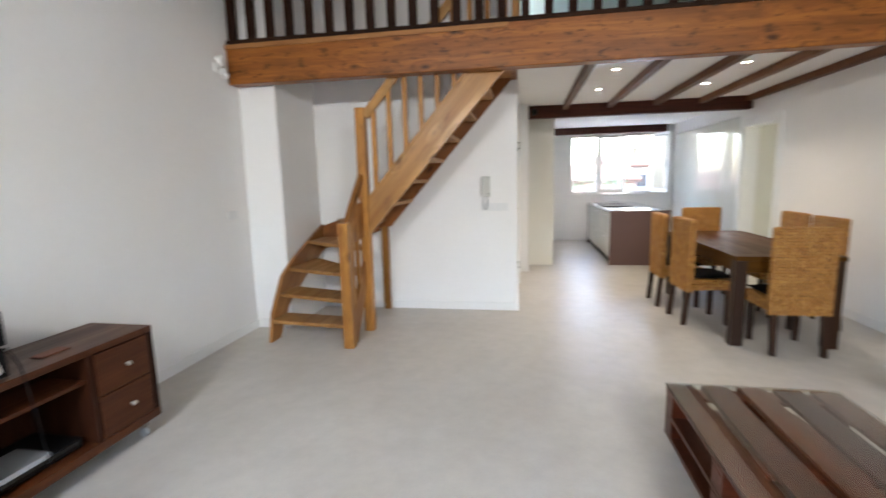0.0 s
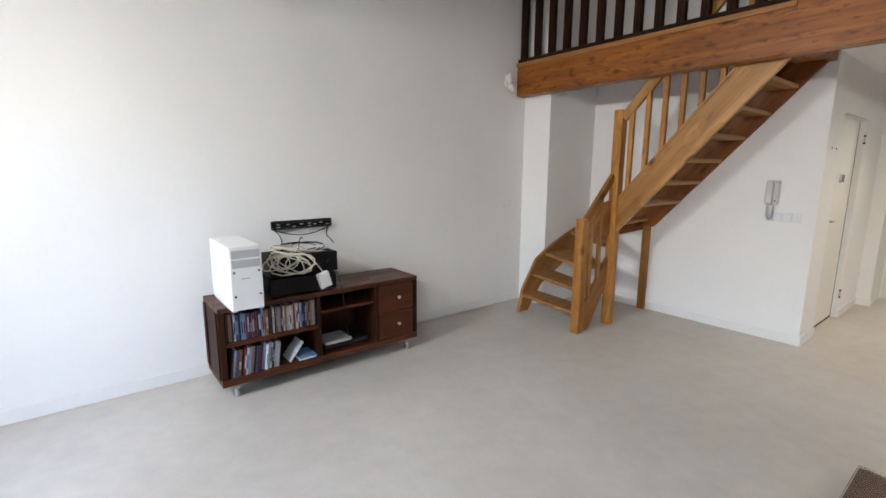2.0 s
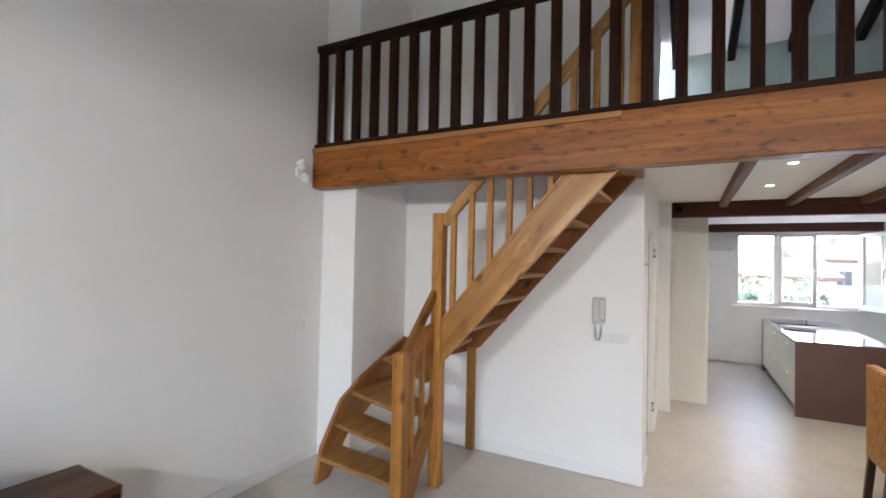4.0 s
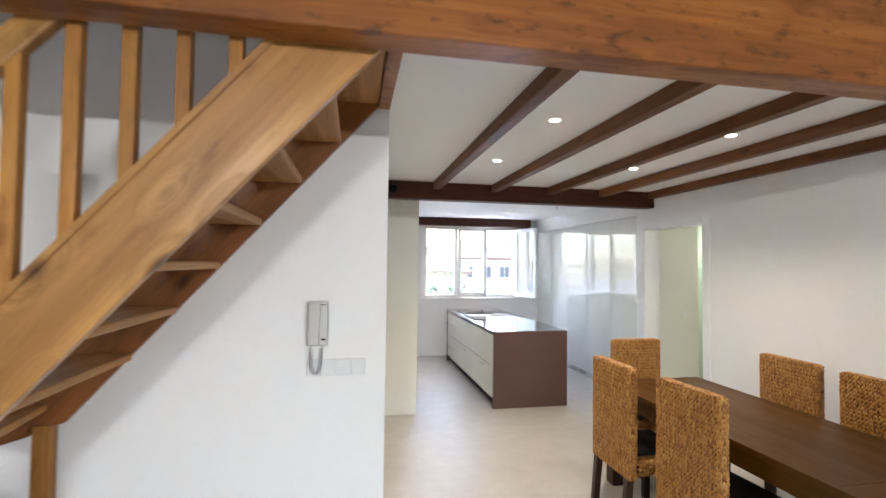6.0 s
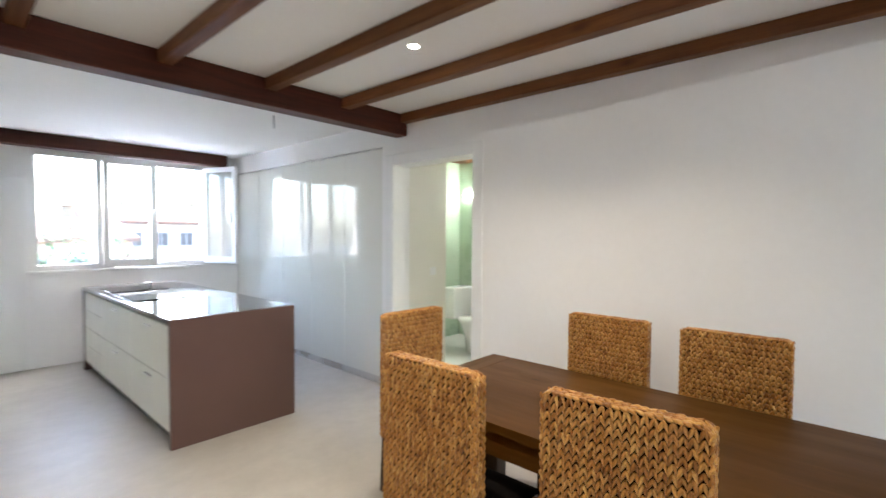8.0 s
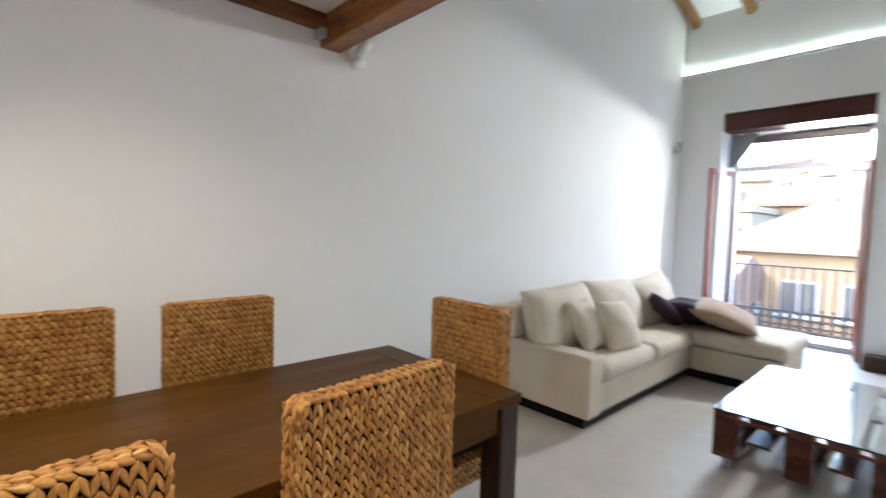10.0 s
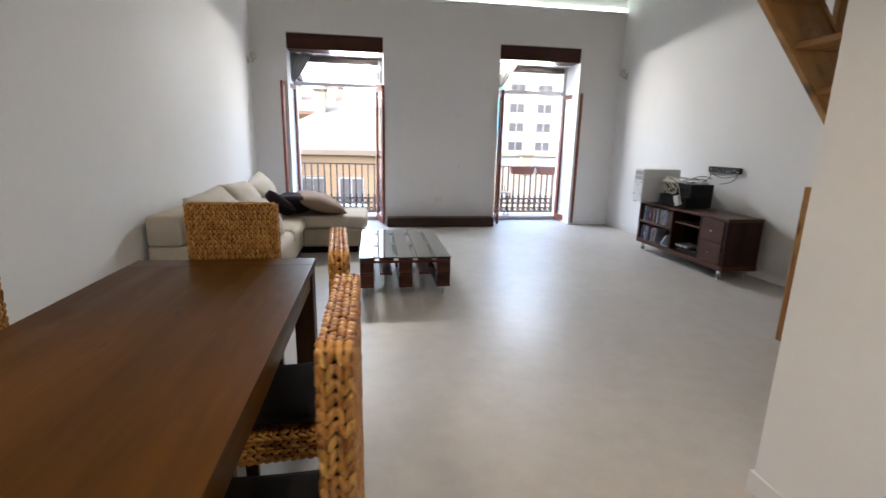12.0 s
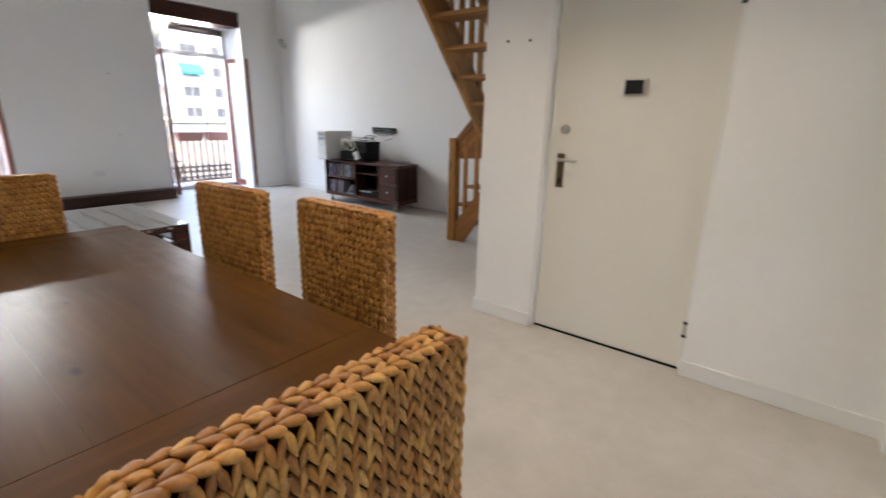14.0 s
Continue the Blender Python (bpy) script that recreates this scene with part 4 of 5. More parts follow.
# ---- low table of pallets ----
def pallet_table():
    t = thing("coffee_table", "low table of dark red-brown pallets on castors under glass", "coffee table", at=(3.437, 2.215, 0))
    w, l = 0.80, 1.325
    zb = 0.085
    for i in range(5):
        x = i * (w - 0.125) / 4
        part("deck_board", block(x, x + 0.125, 0, l, 0.332, 0.352, 0.003), PALLET_WOOD, t)
    for y in (0.0, l / 2 - 0.055, l - 0.11):
        part("cross_board", block(0, w, y, y + 0.11, 0.310, 0.3315, 0.003), PALLET_BLOCK, t)
        for x in (0.0, w / 2 - 0.06, w - 0.12):
            part("block", block(x, x + 0.12, y + 0.002, y + 0.108, 0.222, 0.3095, 0.004), PALLET_BLOCK, t)
    for i in range(5):
        x = i * (w - 0.11) / 4
        part("shelf_board", block(x, x + 0.11, 0, l, 0.202, 0.2215, 0.003), PALLET_WOOD, t)
    for x in (0.0, w / 2 - 0.06, w - 0.12):
        for y in (0.0, l / 2 - 0.055, l - 0.11):
            part("block", block(x, x + 0.12, y + 0.002, y + 0.108, 0.108, 0.2015, 0.004), PALLET_BLOCK, t)
        part("skid_board", block(x, x + 0.12, 0, l, 0.085, 0.1075, 0.003), PALLET_WOOD, t)
    clear(part("glass_top", block(-0.005, w + 0.005, -0.005, l + 0.005, 0.3535, 0.3635, 0.002), TABLE_GLASS, t, "clear glass plate"))
    for x in (0.06, w - 0.06):
        for y in (0.06, l - 0.06):
            c = part("castor", lathe(bmesh.new(), [(0.008, -0.012), (0.028, -0.010), (0.031, 0), (0.028, 0.010), (0.008, 0.012)], pose(x, y + 0.01, 0.031, 0, 90, 0)), CASTOR, t, "small swivel castor", True)
            part("fork", block(x - 0.018, x + 0.018, y - 0.012, y + 0.016, 0.055, 0.085, 0.003), STEEL, c)

pallet_table()

# ---- corner sofa ----
def sofa():
    s = thing("corner_sofa", "cream linen corner sofa with chaise and loose back cushions", "sofa")
    bm = block(4.95, 5.84, 0.95, 3.53, 0.085, 0.30, 0.02)
    part("base", bm, LINEN, s)
    part("chaise_base", block(4.23, 4.949, 0.95, 1.85, 0.085, 0.30, 0.02), LINEN, s)
    part("plinth", block(4.99, 5.80, 1.02, 3.67, 0.0, 0.084, 0.004), BLACK, s, "dark recessed plinth")
    part("plinth", block(4.30, 4.989, 1.02, 1.80, 0.0, 0.084, 0.004), BLACK, s)
    part("arm", block(4.93, 5.84, 3.532, 3.72, 0.085, 0.512, 0.022, seg=3), LINEN, s)
    part("back", block(5.585, 5.838, 0.955, 3.529, 0.30, 0.755, 0.03, seg=3), LINEN, s)
    part("back_end", block(5.585, 5.838, 3.5315, 3.715, 0.5135, 0.755, 0.03, seg=3), LINEN, s)
    for y0, y1, x0 in ((2.70, 3.525, 4.93), (1.86, 2.695, 4.93), (0.96, 1.85, 4.21)):
        bm = block(x0 - 0.025, 5.58, y0 + 0.002, y1 - 0.002, 0.302, 0.45, 0.062, seg=5)
        for v in bm.verts:
            u, w = (v.co.x - x0) / (5.58 - x0) * 2 - 1, (v.co.y - y0) / (y1 - y0) * 2 - 1
            if v.co.z > 0.38:
                v.co.z += 0.03 * max(0.0, 1 - u * u) * max(0.0, 1 - w * w)
        part("seat_cushion", bm, LINEN, s, "", True)
    for y, lean in ((3.22, 2), (2.36, -2), (1.52, 6)):
        m = pose(5.47, y, 0.635, 0, -70, 0) @ pose(0, 0, 0, 0, 0, lean)
        part("back_cushion", pillow(bmesh.new(), 0.54, 0.89, 0.34, m, 20, 2.3, 0.012), LINEN_LIGHT, s, "plump loose back cushion", True)

sofa()
for at, turn, size in (((5.26, 3.20, 0.625), (0, -60, 8), 0.40), ((5.10, 3.00, 0.615), (8, -62, -14), 0.40)):
    m = pose(*at, *turn)
    part("throw_pillow", pillow(bmesh.new(), size, size, 0.20, m, 18, 2.2, 0.01), LINEN_LIGHT, None, "small cream linen throw pillow on the sofa", True, "pillow", "", "throw pillows")
part("beige_pillow", pillow(bmesh.new(), 0.56, 0.88, 0.22, pose(4.80, 1.42, 0.575, 0, -17, 14), 18, 2.2, 0.02), BEIGE_CLOTH, None, "large beige quilted pillow lying on the chaise", True, "pillow")
part("dark_blanket", pillow(bmesh.new(), 0.50, 0.74, 0.24, pose(5.10, 1.50, 0.57, 10, 8, -10), 18, 2.2, 0.035), PURPLE_CLOTH, None, "crumpled dark plum blanket on the chaise", True, "blanket")
part("dark_cushion", pillow(bmesh.new(), 0.38, 0.42, 0.14, pose(5.22, 1.78, 0.60, 20, -40, 12), 14, 2.4, 0.015), PURPLE_CLOTH, None, "dark plum cushion leaning on the sofa back", True, "cushion")

# beam lying on the floor between the balcony doors
part("floor_beam", block(2.12, 3.885, FAC + 0.014, 0.09, 0.0, 0.155, 0.012), FLOOR_BEAM_WOOD, None, "long dark wooden beam lying along the wall", False, "beam")


# ---- television stand and what is on it ----
SX, SY0, SY1 = 0.54, 1.74, 3.335

def tv_stand():
    s = thing("tv_stand", "low dark brown wooden media stand on castors, open shelves and drawers", "tv stand")
    x0, z0, z1 = 0.12, 0.10, 0.655
    part("top", block(x0, SX, SY0, SY1, z1 - 0.035, z1, 0.004), STAND_WOOD, s)
    part("bottom", block(x0, SX, SY0, SY1, z0, z0 + 0.05, 0.004), STAND_WOOD, s)
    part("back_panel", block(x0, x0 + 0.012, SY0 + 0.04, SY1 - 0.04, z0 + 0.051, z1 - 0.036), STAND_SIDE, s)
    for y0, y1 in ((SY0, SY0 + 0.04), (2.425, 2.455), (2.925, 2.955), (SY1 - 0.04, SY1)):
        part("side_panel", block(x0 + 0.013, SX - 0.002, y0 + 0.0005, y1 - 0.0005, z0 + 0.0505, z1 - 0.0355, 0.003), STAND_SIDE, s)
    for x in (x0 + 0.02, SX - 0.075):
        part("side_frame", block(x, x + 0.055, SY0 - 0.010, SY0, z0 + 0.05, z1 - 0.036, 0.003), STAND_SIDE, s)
    part("shelf", block(x0 + 0.013, SX - 0.004, SY0 + 0.041, 2.424, 0.375, 0.405, 0.003), STAND_WOOD, s)
    part("shelf", block(x0 + 0.013, SX - 0.03, 2.456, 2.924, 0.475, 0.495, 0.003), STAND_WOOD, s)
    for z in (0.156, 0.388):
        d = part("drawer", block(x0 + 0.014, SX + 0.004, 2.962, SY1 - 0.047, z, z + 0.226, 0.004), DRAWER_WOOD, s)
        part("knob", lathe(bmesh.new(), [(0.006, 0), (0.006, 0.012), (0.013, 0.018), (0.014, 0.024), (0.006, 0.029)], pose(SX + 0.004, 3.135, z + 0.115, 0, 90, 0), 14), STEEL, d, "small metal knob", True)
    for x in (0.17, 0.49):
        for y in (1.83, 3.24):
            c = part("castor", lathe(bmesh.new(), [(0.008, -0.012), (0.026, -0.010), (0.029, 0), (0.026, 0.010), (0.008, 0.012)], pose(x, y + 0.01, 0.029, 90, 0, 0)), CASTOR, s, "small swivel castor", True)
            part("fork", block(x - 0.012, x + 0.012, y - 0.01, y + 0.03, 0.056, 0.10, 0.003), STEEL, c)

tv_stand()

BOOK_COLOURS = [(0.03, 0.07, 0.22), (0.22, 0.02, 0.02), (0.72, 0.73, 0.75), (0.008, 0.008, 0.010), (0.16, 0.30, 0.52), (0.50, 0.49, 0.47),
                (0.05, 0.03, 0.05), (0.75, 0.75, 0.75), (0.01, 0.02, 0.03), (0.38, 0.17, 0.06), (0.02, 0.012, 0.03), (0.45, 0.53, 0.62), (0.015, 0.02, 0.05), (0.30, 0.31, 0.33)]
COVERS = [surface("printed_cover", c, 0.35, vary=0.35, big=60, fine=160, bump=0.02) for c in BOOK_COLOURS]
rng = random.Random(11)

def row_of_cases(y, y_end, z, heights, lean, label, group):
    while y < y_end:
        w = rng.choice((0.0135, 0.0145, 0.0145, 0.015, 0.019))
        h = rng.uniform(*heights)
        c = thing("disc_case", label, "disc case", group, at=(SX - rng.uniform(0.012, 0.035), y, z), turn=0)
        m = Matrix.Rotation(radians(-lean), 4, "X")
        k = rng.randrange(len(COVERS))
        part("case", block(-0.135, 0.0, 0.0006, w - 0.0006, 0, h, 0.0012, m), COVERS[k], c)
        if rng.random() < 0.7:
            part("spine_label", block(0.0002, 0.0012, 0.003, w - 0.003, h * 0.25, h * rng.uniform(0.5, 0.85), 0, m), COVERS[(k + 4 + rng.randrange(4)) % len(COVERS)], c)
        y += w / math.cos(radians(lean)) + 0.0005

row_of_cases(SY0 + 0.052, 2.405, 0.4055, (0.178, 0.196), 0, "upright disc case with coloured spine on the shelf", "disc cases on the upper shelf")
row_of_cases(SY0 + 0.056, 2.12, 0.151, (0.18, 0.20), 7, "slightly tilted disc case with coloured spine", "disc cases on the lower shelf")
part("leaning_book", block(-0.14, 0, 0, 0.02, 0, 0.17, 0.003, pose(SX - 0.04, 2.205, 0.157, -38, 0, 0)), COVERS[2], None, "pale book leaning over on the lower shelf", False, "book")
for i, (c, dx) in enumerate(((6, 0.0), (7, 0.02), (4, 0.01))):
    part("magazine", block(SX - 0.20 + dx, SX - 0.01 + dx * 0.5, 2.275, 2.42 - dx, 0.1505 + i * 0.0085, 0.158 + i * 0.0085, 0.001), COVERS[c], None, "magazine lying flat on the lower shelf", False, "magazine", "", "stacked magazines")
dev = thing("set_top_box", "flat black set-top box on the shelf", "set-top box", at=(0.18, 2.49, 0.1505))
part("case", block(0, 0.30, 0, 0.40, 0.006, 0.055, 0.004), BLACK, dev)
part("front_strip", block(0.3001, 0.303, 0.02, 0.38, 0.012, 0.048, 0.002), BLACK_GLASS, dev)
for x in (0.03, 0.26):
    part("foot", block(x, x + 0.02, 0.18, 0.2, 0, 0.006), BLACK, dev)
part("silver_player", block(0.30, 0.50, 2.50, 2.72, 0.207, 0.232, 0.004), GREY_PLASTIC, None, "slim silver player on the set-top box", False, "player")
part("phone", block(0.36, 0.43, 2.80, 2.94, 0.6555, 0.664, 0.003), TERRACOTTA, None, "small phone lying on the media stand", False, "phone")

def computer():
    c = thing("computer_tower", "white computer tower standing on the media stand", "computer", at=(0.185, 1.80, 0.6555), turn=0)
    d, w, h = 0.50, 0.20, 0.425
    part("case", block(0, d, 0, w, 0.012, h, 0.006), WHITE_PLASTIC, c)
    part("front_panel", block(d + 0.0005, d + 0.016, 0.002, w - 0.002, 0.012, h, 0.005), WHITE_PLASTIC, c)
    for z in (0.29, 0.352):
        part("drive_bay", block(d + 0.0163, d + 0.019, 0.014, w - 0.014, z, z + 0.05, 0.002), GREY_PLASTIC, c, "grey drive bay cover")
    for y in (0.018, w - 0.03):
        for z in (0.255, 0.10):
            part("latch", block(d + 0.0163, d + 0.021, y, y + 0.012, z, z + 0.014, 0.002), BLACK, c)
    part("badge", block(d + 0.0163, d + 0.0175, 0.065, 0.12, 0.215, 0.222), GREY_PLASTIC, c)
    part("foot_rail", block(0.01, d, 0.005, 0.03, 0, 0.0118), GREY_PLASTIC, c)
    part("foot_rail", block(0.01, d, w - 0.03, w - 0.005, 0, 0.0118), GREY_PLASTIC, c)

computer()

amp = thing("amplifier", "black stacked hi-fi amplifier on the media stand", "amplifier", at=(0.17, 2.10, 0.6555))
part("lower_case", block(0.0, 0.34, 0.0, 0.50, 0.008, 0.135, 0.005), BLACK, amp)
part("upper_case", block(0.02, 0.31, 0.02, 0.53, 0.1355, 0.285, 0.006), BLACK, amp)
part("vent", block(0.08, 0.26, 0.09, 0.46, 0.2852, 0.288, 0.001), GREY_PLASTIC, amp)
for y in (0.38, 0.46):
    part("dial", lathe(bmesh.new(), [(0.016, 0), (0.016, 0.01), (0.013, 0.014), (0.004, 0.015)], pose(0.31, y, 0.215, 0, 90, 0), 16), BLACK, amp, "", True)
for y in (0.03, 0.44):
    part("foot", block(0.03, 0.3, y, y + 0.03, 0, 0.008), BLACK, amp)

def tangle(seed, centre, size, turns, r, material, name, label, drop=None):
    g = random.Random(seed)
    pts = []
    n = turns * 12
    for i in range(n):
        a = i / 12 * math.tau
        rad = 1 + 0.35 * math.sin(i * 0.37 + seed)
        pts.append((centre[0] + size[0] * rad * math.cos(a) * 0.5 + g.uniform(-0.008, 0.008), centre[1] + size[1] * rad * math.sin(a + 0.4 * math.sin(i * 0.11)) * 0.5 + 0.03 * math.sin(i * 0.21), centre[2] + size[2] * (0.5 + 0.5 * math.sin(i * 0.53 + seed)) + g.uniform(-0.003, 0.003)))
    if drop:
        last = Vector(pts[-1])
        for k in range(1, 9):
            f = k / 8
            p = last.lerp(Vector(drop), f)
            p.z += 0.05 * math.sin(f * math.pi)
            pts.append(tuple(p))
    part(name, tube(bmesh.new(), pts, r, 6), material, None, label, True, "cable", "", "tangled cables")

tangle(3, (0.36, 2.33, 0.947), (0.24, 0.28, 0.05), 5, 0.0045, CABLE_CREAM, "tangled_cable", "tangled cream cable lying on the amplifier", (0.515, 2.50, 0.79))
tangle(8, (0.515, 2.27, 0.81), (0.02, 0.26, 0.15), 6, 0.0045, CABLE_CREAM, "tangled_cable", "loose loops of pale cable hanging over the amplifier", (0.45, 2.4, 0.95))
tangle(14, (0.50, 2.20, 0.85), (0.03, 0.20, 0.12), 4, 0.004, CABLE_CREAM, "tangled_cable", "pale cable loops hanging over the amplifier", (0.45, 2.3, 0.95))
tangle(5, (0.30, 2.42, 0.95), (0.2, 0.3, 0.04), 3, 0.004, BLACK, "tangled_cable", "black cable coiled on the amplifier", (0.12, 2.50, 1.00))
part("white_router", block(0.26, 0.36, 2.40, 2.62, 0.9455, 0.975, 0.006), WHITE_PLASTIC, None, "small white router among the cables", False, "router")
part("power_adapter", block(-0.02, 0.02, -0.045, 0.045, -0.06, 0.06, 0.006, pose(0.536, 2.49, 0.745, 18, 8, 0)), WHITE_PLASTIC, None, "white power adapter hanging from a cable", False, "adapter")
part("black_cable", tube(bmesh.new(), [(0.515, 2.60, 0.79), (0.545, 2.62, 0.70), (0.55, 2.63, 0.6), (0.548, 2.65, 0.45), (0.55, 2.66, 0.3), (0.52, 2.70, 0.2), (0.45, 2.72, 0.157)], 0.003, 6), BLACK, None, "thin cable hanging in front of the shelf", True, "cable")

plate = thing("wall_mount", "black metal screen mount plate fixed to the wall", "wall mount")
part("plate", block(0.002, 0.03, 2.29, 2.80, 1.075, 1.145, 0.006), BLACK, plate)
part("rail", block(0.0305, 0.038, 2.30, 2.79, 1.125, 1.14, 0.002), BLACK_IRON, plate)
part("rail", block(0.0305, 0.038, 2.30, 2.79, 1.08, 1.092, 0.002), BLACK_IRON, plate)
for y, dz in ((2.34, -0.012), (2.34, 0.008), (2.42, 0.006), (2.47, -0.012), (2.53, 0.004), (2.60, 0.006), (2.60, -0.014), (2.645, -0.004), (2.70, 0.008), (2.76, -0.010)):
    part("slot_plate", block(0.0303, 0.0345, y - 0.014, y + 0.014, 1.105 + dz, 1.112 + dz, 0.0015), GREY_PLASTIC, plate, "pale slot in the mount plate")
for y, sag, z1 in ((2.31, 0.03, 0.96), (2.77, -0.02, 0.98)):
    part("mount_cable", tube(bmesh.new(), [(0.02, y, 1.075), (0.03, y + sag, 1.04), (0.05, y + sag * 1.5, 1.0), (0.10, y + sag, z1), (0.2, y + sag * 2, z1 - 0.02)], 0.004, 6), BLACK, None, "dark cable hanging from the wall mount", True, "cable", "", "wall mount cables")
part("mount_cable", tube(bmesh.new(), [(0.02, 2.32 + 0.45 * i / 10, 1.07 - 0.05 * math.sin(math.pi * i / 10)) for i in range(11)], 0.0035, 6), BLACK, None, "dark cable looped under the wall mount", True, "cable", "", "wall mount cables")

# ---- fittings on the walls ----
def plate_row(name, label, n, start, along, out, up=0.082):
    """n switch frames in a row, each with its rocker."""
    t = thing(name, label, "switch plate")
    a, o = Vector(along), Vector(out)
    for i in range(n):
        p = Vector(start) + a * (i * 0.0715)
        lo, hi = p, p + a * 0.07 + o * 0.010 + Vector((0, 0, up))
        part("frame", block(min(lo.x, hi.x), max(lo.x, hi.x), min(lo.y, hi.y), max(lo.y, hi.y), lo.z, hi.z, 0.003), WHITE_PLASTIC, t)
        lo, hi = p + a * 0.012 + o * 0.0102 + Vector((0, 0, 0.014)), p + a * 0.058 + o * 0.014 + Vector((0, 0, up - 0.014))
        part("rocker", block(min(lo.x, hi.x), max(lo.x, hi.x), min(lo.y, hi.y), max(lo.y, hi.y), lo.z, hi.z, 0.002), WHITE_PLASTIC, t)

plate_row("switch_row", "row of white light switches below the intercom", 4, (2.235, 6.07, 1.108), (1, 0, 0), (0, -1, 0))
plate_row("switch_row", "double white switch on the tall wall", 2, (0.0, 4.90, 1.13), (0, 1, 0), (1, 0, 0))
plate_row("wall_socket", "double white wall socket between the balcony doors", 2, (2.96, FAC, 0.40), (1, 0, 0), (0, 1, 0))

ic = thing("intercom", "grey intercom handset with coiled cord on the white wall", "intercom", at=(2.236, 6.07, 1.262))
part("body", block(0, 0.097, -0.05, -0.001, 0, 0.215, 0.008), GREY_BEIGE, ic)
part("handset", block(0.006, 0.062, -0.082, -0.0505, 0.006, 0.21, 0.012, seg=3), GREY_BEIGE, ic)
part("key", block(0.070, 0.088, -0.056, -0.0503, 0.028, 0.037, 0.002), BLACK, ic)
part("slot", block(0.064, 0.088, -0.053, -0.0503, 0.198, 0.202), BLACK, ic)
pts = []
for i in range(440):
    f = i / 439
    a = math.pi * f
    c = Vector((0.048 - 0.024 * math.cos(a) - 0.004, -0.035, -0.002 - 0.135 * math.sin(a) ** 0.6))
    pts.append(tuple(c + Vector((0.0065 * math.cos(i * 1.25), 0.0065 * math.sin(i * 1.25), 0))))
part("cord", tube(bmesh.new(), pts, 0.0026, 5), GREY_PLASTIC, ic, "coiled grey cord", True)
for x, z in ((2.72, 1.79), (2.70, 0.98)):
    part("wall_plug", lathe(bmesh.new(), [(0.007, 0), (0.007, 0.003), (0.003, 0.004)], pose(x, FAC, z, -90, 0, 0), 10), BLACK, None, "small dark screw plug in the facade wall", True, "screw plug", "", "screw plugs")

# ---- kitchen ----
def island():
    k = thing("kitchen_island", "kitchen island with brown end panels and cream drawers", "kitchen island")
    x0, x1, y0, y1, h = 4.064, 4.976, 8.842, 11.563, 0.888
    part("end_panel", block(x0, x1, y0, y0 + 0.04, 0, h - 0.0005, 0.002), BROWN_PANEL, k)
    part("end_panel", block(x0, x1, y1 - 0.04, y1, 0, h - 0.0005, 0.002), BROWN_PANEL, k)
    part("worktop", block(x0, x1, y0 + 0.0405, y1 - 0.0405, h - 0.035, h, 0.002), BROWN_TOP, k, "polished dark brown worktop")
    part("body", block(x0 + 0.03, x1 - 0.03, y0 + 0.041, y1 - 0.041, 0.10, h - 0.036), BROWN_PANEL, k)
    part("plinth", block(x0 + 0.07, x1 - 0.07, y0 + 0.041, y1 - 0.041, 0, 0.0995), BLACK, k)
    ya, yb = y0 + 0.044, y1 - 0.044
    for side, xa, xb in ((-1, x0 + 0.008, x0 + 0.0295), (1, x1 - 0.0295, x1 - 0.008)):
        for c0, c1, rows in ((ya, ya + 0.93, 2), (ya + 0.934, ya + 1.86, 2), (ya + 1.864, yb, 4)):
            step = (h - 0.045 - 0.105) / rows
            for r in range(rows):
                z = 0.105 + r * step
                f = part("drawer_front", block(xa, xb, c0, c1, z, z + step - 0.006, 0.002), DRAWER, k)
                m = (c0 + c1) / 2
                if rows == 2:
                    xs = (xa - 0.018, xa - 0.0005) if side < 0 else (xb + 0.0005, xb + 0.018)
                    part("handle", block(xs[0], xs[1], m - 0.07, m + 0.07, z + step - 0.06, z + step - 0.05, 0.002), STEEL, f, "short steel handle")

island()
part("hob", block(4.13, 4.62, 9.95, 10.55, 0.8885, 0.896, 0.002), BLACK_GLASS, None, "black glass hob set on the island", False, "hob")
sink = thing("sink", "dark inset sink in the island worktop", "sink", at=(4.15, 10.75, 0.8885))
part("rim", block(0, 0.5, 0, 0.45, 0, 0.005, 0.002), BLACK_GLASS, sink)
part("tap", tube(bmesh.new(), [(0.44, 0.4, 0.005), (0.44, 0.4, 0.03), (0.43, 0.38, 0.04), (0.3, 0.25, 0.04)], 0.012, 8), STEEL, sink, "low folded steel tap", True)

unit = thing("gloss_cupboards", "wall of tall glossy cream cupboard doors with steel plinth", "cupboard")
n = 5
for i in range(n):
    a, b = 8.802 + i * (3.16 / n), 8.802 + (i + 1) * (3.16 / n)
    part("cupboard_door", block(W + 0.028, W + 0.0455, a + 0.0012, b - 0.0012, 0.085, 2.285, 0.0015), GLOSS_CREAM, unit)
part("carcass", block(W + 0.046, W + 0.078, 8.802, 11.965, 0.085, 2.289), DRAWER, unit)
part("plinth", block(W + 0.06, W + 0.078, 8.802, 11.965, 0.0, 0.0845), STEEL, unit, "brushed steel plinth strip")

